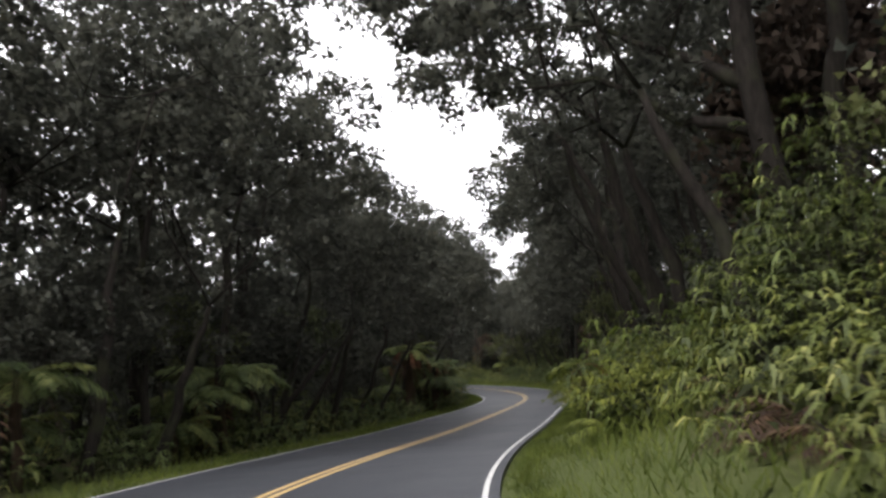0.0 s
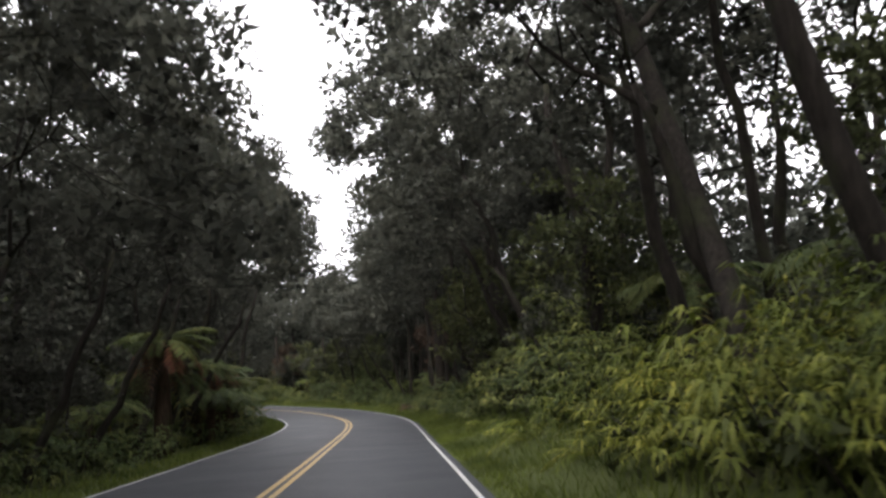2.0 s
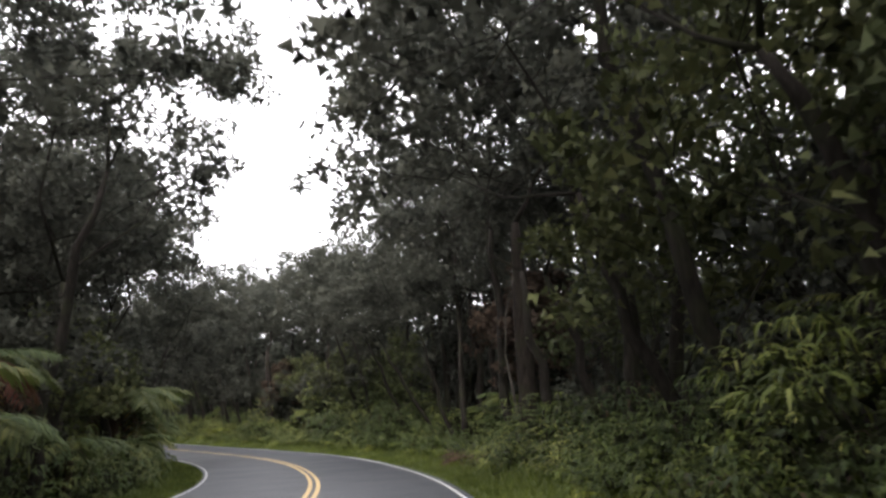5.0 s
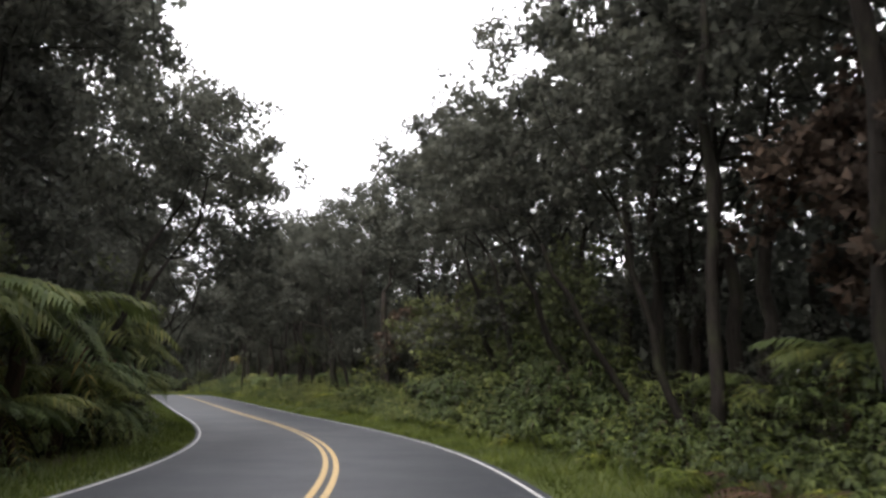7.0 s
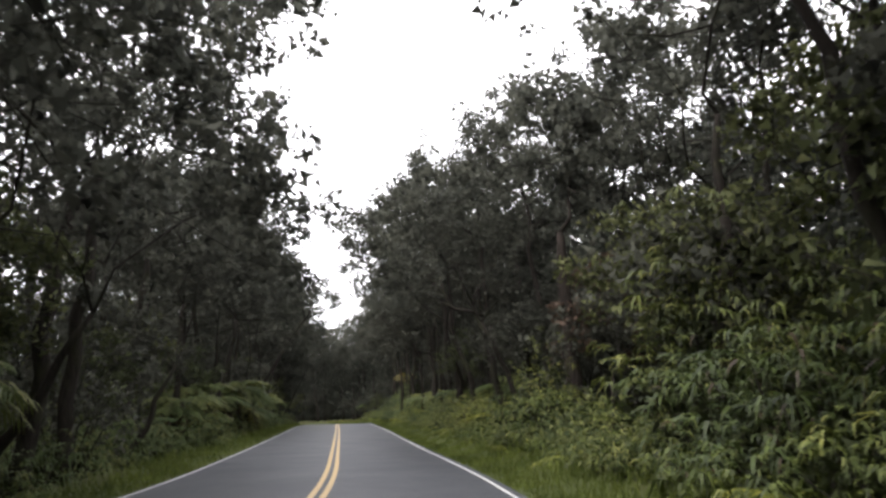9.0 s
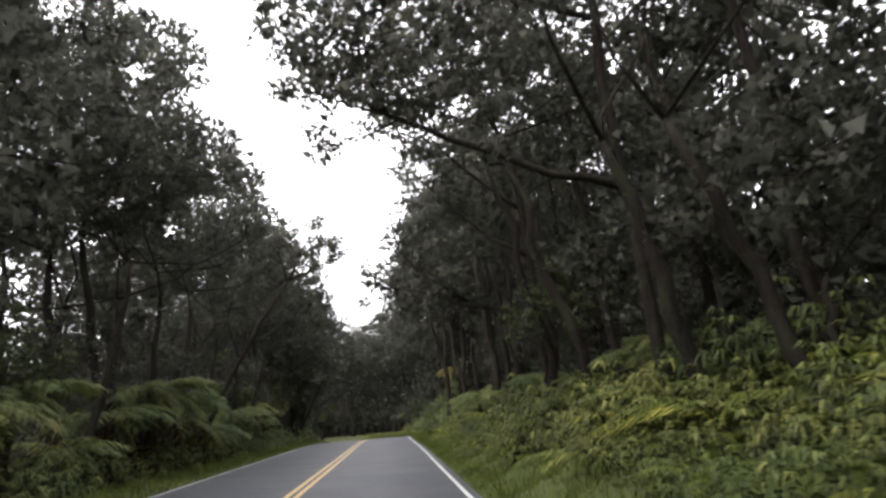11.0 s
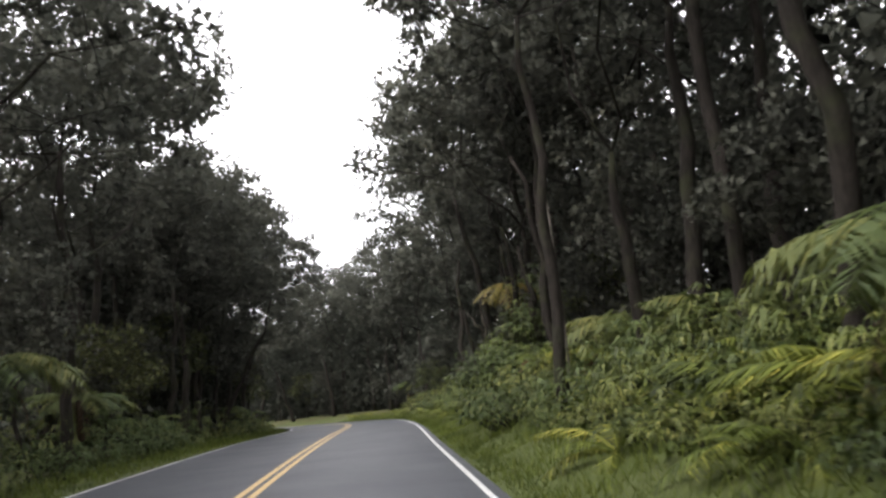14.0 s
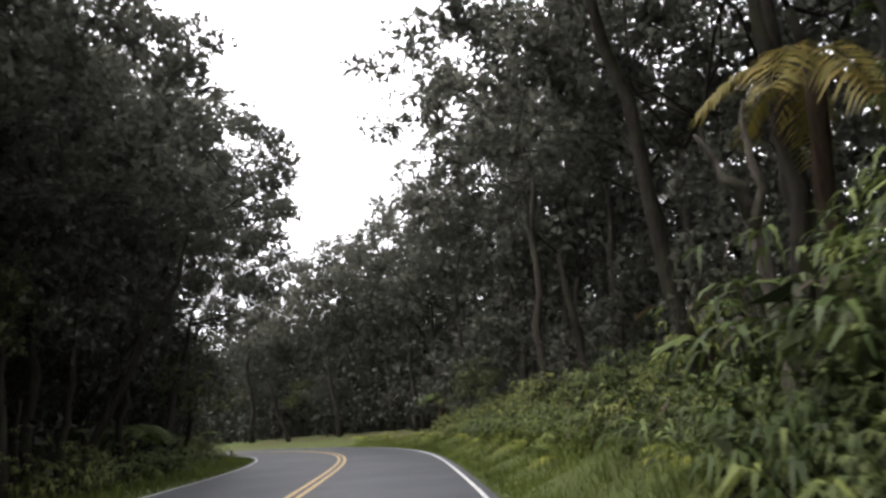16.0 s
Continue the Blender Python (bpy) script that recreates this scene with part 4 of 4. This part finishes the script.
def thicket_builder(seed, height, radius, mounds, sprays, size, label, leaf, inner=GAP_SHADE_LEAF, plain=False, name="fern_thicket", group="roadside fern thickets"):
    """A scrambling fern thicket: billows of forked sprays on thin stems, inner leaves coloured dark as the shade of the
    gaps.
    """
    def make():
        rng = np.random.default_rng(seed)
        ob = new(name)
        sv, sf, lv, lf, cores, core_r = [], [], [], [], [], []
        for i in range(mounds):
            rr = math.sqrt((i + 0.5) / mounds)
            az = 2.399963 * i + rng.uniform(-0.5, 0.5)
            r = rng.uniform(0.34, 0.8) * (0.55 + 0.3 * radius)
            top = height * (1.0 - 0.55 * rr * rr) * rng.uniform(0.45, 1.0)
            c = Vector((math.cos(az) * rr * radius, math.sin(az) * rr * radius, max(0.25, top - r * 0.7)))
            root = Vector((c.x * 0.4, c.y * 0.4, -0.15))
            tube(sv, sf, [root, root.lerp(c, 0.5) + Vector((0, 0, 0.12 * height)), c + Vector((0, 0, r * 0.4))], [0.02, 0.014, 0.006], 3)
            z = 0.1
            while z < c.z + 0.1:
                cores.append((c.x * (0.5 + 0.5 * z / (c.z + 0.1)), c.y * (0.5 + 0.5 * z / (c.z + 0.1)), z))
                core_r.append(r * 0.85)
                z += 0.45
            for k in range(sprays):
                d = Vector(rng.normal(size=3))
                d.z = abs(d.z) * 1.1 - 0.12
                d = (d.normalized() + Vector((c.x, c.y, 0)) * 0.35 / max(radius, 0.5)).normalized()
                hub = c + Vector((d.x * r, d.y * r, d.z * r * 0.95)) * rng.choice([0.6, 0.8, 0.95, 1.05, 1.3])
                hand(rng, lv, lf, hub, d, size * rng.uniform(0.65, 1.3), plain)
        mesh_object("branchwork", sv, sf, BARK, ob)
        mesh_object("foliage", lv, lf, leaf, ob)
        # the shade between the billows is painted into these leaves' colour
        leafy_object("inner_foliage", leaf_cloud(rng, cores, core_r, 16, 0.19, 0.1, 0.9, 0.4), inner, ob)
        return tagged(ob, label, "fern", group)
    return make


HANDS = "green scrambling fern thicket with drooping forked fronds"
SHRUBS = [thicket_builder(121, 1.3, 1.15, 8, 24, 0.22, "low " + HANDS, BRIGHT_LEAF, plain=True),
          thicket_builder(122, 2.5, 1.25, 13, 15, 0.28, HANDS, BRIGHT_LEAF),
          thicket_builder(123, 4.4, 1.3, 19, 13, 0.3, "tall climbing " + HANDS, BRIGHT_LEAF),
          shrub_builder(124, 3.2, 1.7, OHIA_LEAF, 0.15, "dark understorey bush below the trees", "understorey bushes", each=50, width=0.7),
          thicket_builder(125, 1.4, 1.3, 9, 27, 0.23, "bright yellow-green fern thicket billowing over the bank", BANK_LEAF, plain=True),
          thicket_builder(126, 1.7, 1.4, 8, 12, 0.3, "dark green fern thicket in the shade of the trees", FERN_LEAF, plain=True, name="shade_fern", group="ferns in the shade"),
          thicket_builder(127, 1.4, 1.3, 9, 27, 0.24, "soft green fern thicket billowing over the bank", SOFT_LEAF, plain=True)]
for k in range(7):
    plant(("shrub", k), SHRUBS[k], -13 + 2 * k, 7.5 if k not in (3, 5) else -8, 40 * k)
for i in range(60):
    s = -8 + i * 4.0 + rng.uniform(-1, 1)
    plant(("shrub", 3), SHRUBS[3], s, -rng.uniform(6.6, 10.5) if i % 2 else rng.uniform(8.5, 11), rng.uniform(0, 360), rng.uniform(0.75, 1.2))
# the thickets along the bank: from, to, step, kind, across from, across to, size
COVER = [(13, 31, 1.9, 4, 5.5, 6.3, 0.8), (14, 32, 2.3, 4, 7.0, 8.4, 1.25), (16, 30, 3.6, 1, 6.4, 7.4, 0.75), (27, 38, 1.7, 4, 5.3, 6.2, 0.85), (31, 44, 2.3, 4, 7.0, 8.5, 1.2),
         (37, 50, 2.3, 1, 5.6, 6.6, 0.9), (40, 52, 2.9, 2, 6.6, 7.4, 0.9), (50, 76, 1.8, 0, 5.2, 5.9, 0.8), (52, 76, 2.7, 1, 6.3, 7.3, 0.9), (76, 92, 1.6, 0, 5.5, 6.5, 0.85),
         (78, 94, 3.0, 1, 7.2, 8.4, 0.85), (92, 107, 1.8, 0, 5.3, 6.0, 0.9), (92.5, 107, 2.4, 1, 6.2, 7.0, 1.05), (93, 108, 2.8, 2, 7.0, 8.2, 1.05), (107, 123, 1.5, 6, 5.2, 6.2, 0.6),
         (108, 122, 2.8, 0, 6.6, 7.8, 1.0), (122, 168, 1.7, 6, 4.95, 5.6, 0.48), (122, 170, 2.4, 6, 6.4, 7.6, 0.95), (124, 170, 3.3, 6, 7.4, 9.0, 1.2), (124, 168, 5.5, 0, 6.0, 7.4, 0.9),
         (163.5, 168, 1.5, 6, 5.5, 6.2, 0.8), (167, 176.8, 1.3, 6, 5.0, 5.6, 0.95), (167.5, 176.5, 1.7, 6, 6.0, 6.8, 1.0), (168.5, 176, 2.6, 1, 5.8, 6.6, 0.85), (176.8, 183, 1.7, 0, 5.7, 6.6, 0.7), (183, 214, 1.9, 0, 5.2, 6.2, 0.8), (184, 214, 3.6, 1, 6.6, 7.8, 0.9),
         (4, 118, 2.2, 5, -7.4, -5.6, 0.85), (118, 215, 2.0, 5, -7.4, -5.9, 0.85), (0, 200, 4.0, 5, -9.5, -8.0, 1.3)]
for s0, s1, step, k, u0, u1, size in COVER:
    s = s0
    while s < s1:
        plant(("shrub", k), SHRUBS[k], s, rng.uniform(u0, u1), rng.uniform(0, 360), size * rng.uniform(0.8, 1.2))
        s += step * rng.uniform(0.75, 1.25)


# plants that stand out along the road: kind, metres along, across, size, turn
DEAD_FERN = fern_builder(95, 0, 12, 1.0, 0.3, 12, "dead reddish-brown fern on the bank", "dead ferns", DEAD_LEAF, name="dead_fern", sag=(0.6, 1.1), rise=(0, 35))
GOLD_FERN = fern_builder(96, 3.8, 7, 1.5, 0.42, 24, "tree fern with yellowing drooping fronds above a forked snag", "roadside tree ferns", GOLD_LEAF, dead=2, sag=(0.75, 1.05))
plant("dead fern", DEAD_FERN, 13.0, 7.2, 20)
for s, u, size in ((12.2, 7.0, 1.1), (7.4, 5.9, 0.8), (8.2, 6.1, 0.95), (6.6, 5.9, 0.75), (9.0, 6.3, 0.9), (24.4, 5.9, 0.9), (79.2, 5.1, 0.9), (80.1, 5.3, 1.1), (81.0, 5.4, 1.05), (79.6, 5.9, 1.1), (78.5, 5.5, 0.95), (82.2, 5.7, 1.0), (139.5, 7.4, 0.9)):
    plant("dead fern", DEAD_FERN, s, u, 70 * s, size)
plant("gold fern", GOLD_FERN, 178.7, 6.8, 100)
for k, s, u, size in ((2, 8.2, 6.9, 0.6), (2, 10.6, 7.2, 0.75), (0, 9.9, 6.3, 0.85), (0, 5.2, 5.9, 0.9), (0, 7.0, 6.6, 1.0), (0, 8.6, 6.8, 1.0), (6, 131.8, 5.2, 0.9), (1, 132.8, 5.9, 0.75), (6, 133.6, 5.3, 0.8), (2, 13.0, 7.8, 0.85), (0, 15.0, 6.1, 1.0), (1, 175.4, 5.6, 1.15), (1, 174.3, 5.7, 1.0), (2, 174.8, 6.6, 0.92), (2, 175.8, 6.9, 0.95), (2, 118.4, 6.6, 0.75), (1, 116.6, 6.4, 0.9), (1, 119.4, 6.0, 0.85), (3, 120.4, 7.2, 0.7)):
    plant(("shrub", k), SHRUBS[k], s, u, 53 * s, size)
FIRST_TREE_FERNS = [(2, 17.0, -6.6, 1.0), (2, 26.0, -6.3, 1.1), (1, 24.0, 5.6, 0.75), (0, 25.0, -6.6, 1.1), (1, 28.0, 8.6, 0.9), (2, 53.8, -6.4, 1.3), (0, 58.2, -5.5, 1.2),
                    (0, 59.5, -5.9, 1.2), (2, 64.5, -5.9, 1.15), (0, 67.0, -6.0, 1.1), (1, 84.0, -6.4, 1.2), (2, 86.0, -6.8, 1.4), (1, 88.0, -6.2, 1.1), (2, 90.0, -6.6, 1.45), (0, 92.0, -6.2, 1.1),
                    (1, 95.5, -6.0, 1.1), (2, 96.8, -6.8, 1.5), (0, 98.0, -6.0, 1.1)]
LAST_TREE_FERNS = [(2, 102.0, -6.6, 1.3), (0, 105.3, -6.2, 1.2), (2, 145.6, -6.4, 1.35), (2, 148.6, -6.2, 1.2), (1, 152.6, -6.0, 1.25), (0, 158.4, -6.0, 1.3), (0, 133.0, -7.0, 1.2), (0, 135.5, 8.2, 0.8), (2, 136.0, -7.2, 1.2), (1, 139.5, -7.0, 1.1), (1, 144.5, 8.6, 0.9), (0, 143.6, 7.2, 0.85), (0, 143.0, -7.0, 1.2),
                   (2, 147.0, -7.2, 1.2), (0, 148.0, 8.2, 0.8), (0, 151.6, 7.8, 0.8), (0, 153.4, 6.0, 0.85), (0, 152.0, -7.2, 1.1), (0, 158.5, -7.2, 1.1), (0, 163.5, -7.2, 1.1), (1, 165.5, 9.4, 0.7),
                   (0, 170.0, 9.2, 0.8), (2, 168.0, -6.8, 1.2)]
SKIRT_FERN = fern_builder(99, 4.0, 16, 1.9, 0.5, 26, "tall tree fern with a skirt of dead reddish-brown fronds", "roadside tree ferns", dead=26, trunk_r=0.26, rust=5)
plant("skirt fern", SKIRT_FERN, 51.6, -5.9, 0)
for s, u, size in ((58.8, -6.3, 0.85), (63.6, -6.3, 0.85), (69.6, -6.6, 0.85), (96.6, -6.2, 0.7), (147.5, -6.9, 0.65)):
    plant("skirt fern", SKIRT_FERN, s, u, 71 * s, size)
VERGE_FERN = fern_builder(98, 1.5, 12, 1.1, 0.3, 22, "small tree fern with a dark red-brown trunk on the verge", "roadside tree ferns", BANK_LEAF, dead=4, trunk_r=0.075, rust=1)
leaning("verge fern", VERGE_FERN, 20.7, 4.95, -20, 8)
for s, u, size in ((171.8, 6.3, 0.8), (168.6, 6.5, 0.75), (166.2, 6.6, 0.65)):
    plant("verge fern", VERGE_FERN, s, u, 83 * s, size)
for k, s, u, size in FIRST_TREE_FERNS + LAST_TREE_FERNS:
    plant(("tree fern", k), TREE_FERNS[k], s, u, 71 * s, size)


# ---------------------------------------------------------------- forest depth and grass (uncountable)
def inner_forest(name, seed, count, near, far, high, each, leaf, start=-18, end=290, sides=(-1, 1)):
    rng = np.random.default_rng(seed)
    c, r = [], []
    for i in range(count):
        side = sides[i % len(sides)]
        s, u = rng.uniform(start, end), side * rng.uniform(near, far)
        if side < 0 and s > 215 and u < -30:
            continue
        x, y, z, a = ground_at(s, u)
        c.append((x, y, z + rng.uniform(0.05, 1.0) * high))
        r.append(rng.uniform(0.6, 1.3) * (1 + leaf * 0.5))
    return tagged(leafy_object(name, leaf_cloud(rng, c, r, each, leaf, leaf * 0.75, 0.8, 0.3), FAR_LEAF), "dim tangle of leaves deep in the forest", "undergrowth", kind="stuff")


def verge_grass():
    """Short fine blades beside the asphalt, taller and thinner stalks towards the bank."""
    rng = np.random.default_rng(302)
    n = 125000
    side = np.where(np.arange(n) % 3 > 0, 1, -1)
    s = rng.uniform(-4, 225, n)
    off = np.where(side > 0, np.abs(rng.normal(size=n)) * 1.0, np.where(s > 118, rng.uniform(0, 2.6, n), np.abs(rng.normal(size=n)) * 0.8))
    u = np.where(side > 0, 3.38 + off, -3.6 - off)
    keep = np.abs(u) < 7
    s, u, off = s[keep], u[keep], off[keep]
    n = len(s)
    a = np.interp(s, FINE, _th)
    x, y = np.interp(s, FINE, _rx) + u * np.cos(a), np.interp(s, FINE, _ry) + u * np.sin(a)
    z = np.interp(s, FINE, _rz) + bank(s, u)
    h, w = rng.uniform(0.06, 0.19, n) * (0.5 + 1.0 * np.minimum(2.0, off)), rng.uniform(0.007, 0.016, n)
    stalk = np.arange(n) % 8 == 0
    h, w = np.where(stalk, rng.uniform(0.25, 0.7, n) * np.clip((off - 0.15) / 1.2, 0.15, 1), h), np.where(stalk, 0.007, w)
    t = rng.uniform(0, 6.28, n)
    lean_ = rng.normal(size=(n, 2)) * (h * 0.5)[:, None]
    c = np.stack([np.cos(t) * w, np.sin(t) * w], 1)
    low = np.stack([x, y], 1)
    v = np.stack([np.column_stack([low - c, z - 0.02]), np.column_stack([low + c, z - 0.02]), np.column_stack([low + lean_, z + h])], 1).reshape(-1, 3)
    return tagged(mesh_object("verge_grass", v, np.arange(3 * n).reshape(-1, 3), GRASS_LEAF), "fine green grass on the road's verge", "grass", kind="stuff")


def fern_mounds():
    """Soft banks of fine fern leaf that cover the slope."""
    rng = np.random.default_rng(307)
    c, r = [], []
    for s0, s1, n, u0, u1 in ((13, 42, 170, 5.3, 9.5), (42, 62, 60, 5.4, 8.5), (62, 118, 130, 5.0, 8.5), (118, 185, 330, 5.1, 9.5), (185, 215, 60, 5.0, 8.0)):
        for i in range(n):
            s, u = rng.uniform(s0, s1), rng.uniform(u0, u1)
            x, y, z, a = ground_at(s, u)
            size = rng.uniform(0.35, 0.75) * (0.75 if u < 5.8 or 62 < s < 118 else 1.0)
            c.append((x, y, z + size * 0.45))
            r.append(size)
    return tagged(leafy_object("fern_mounds", leaf_cloud(rng, c, r, 90, 0.16, 0.06, 0.75, 0.7), BANK_LEAF), "mounds of fine bright fern covering the bank", "ferns", kind="stuff")


def far_woods():
    """Woods that close the view beyond the standing trees."""
    rng = np.random.default_rng(308)
    x, y = rng.uniform(-170, 90, 16000), rng.uniform(-60, 330, 16000)
    s, u, z = from_road(x, y)
    keep = (np.abs(u) > 40) & (np.abs(u) < 85) & (y > -20)
    x, y, z = x[keep], y[keep], z[keep]
    c = np.stack([x, y, z + rng.uniform(0.3, 13.0, len(x))], 1)
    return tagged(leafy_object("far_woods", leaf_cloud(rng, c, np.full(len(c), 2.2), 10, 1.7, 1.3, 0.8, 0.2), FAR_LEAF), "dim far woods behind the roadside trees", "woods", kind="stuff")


def bend_woods():
    """Woods inside the last bend, between its two arms."""
    rng = np.random.default_rng(311)
    x, y = rng.uniform(-135, -38, 3600), rng.uniform(198, 300, 3600)
    s, u, z = from_road(x, y)
    keep = np.abs(u) > 10.5
    x, y, z = x[keep], y[keep], z[keep]
    c = np.stack([x, y, z + rng.uniform(0.3, 12.5, len(x))], 1)
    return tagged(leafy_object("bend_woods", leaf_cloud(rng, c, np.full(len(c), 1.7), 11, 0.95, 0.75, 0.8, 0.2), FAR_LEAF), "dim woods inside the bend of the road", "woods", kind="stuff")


fern_mounds()
far_woods()
bend_woods()
inner_forest("inner_forest_foliage", 301, 4200, 9.5, 18, 6.5, 22, 0.3)
inner_forest("deep_forest_foliage", 303, 9500, 17, 48, 10.5, 15, 0.55)
inner_forest("bend_thicket_foliage", 304, 4600, 7.5, 34, 11.5, 24, 0.32, 192, 290)
inner_forest("right_forest_foliage", 305, 2400, 10.5, 24, 7.5, 18, 0.4, 66, 128, (1,))
inner_forest("left_forest_foliage", 312, 3400, 10.5, 32, 11.5, 15, 0.5, -8, 125, (-1,))
inner_forest("right_edge_foliage", 314, 900, 12, 30, 7.5, 16, 0.42, 48, 76, (1,))
inner_forest("bank_forest_foliage", 313, 2200, 10.5, 28, 9.0, 15, 0.45, 128, 190, (1,))
inner_forest("bend_edge_foliage", 309, 4200, 7.0, 22, 11.5, 24, 0.3, 186, 240, (-1,))
inner_forest("bend_undergrowth_foliage", 310, 3000, 7.5, 26, 11.0, 24, 0.3, 203, 270, (1,))
verge_grass()
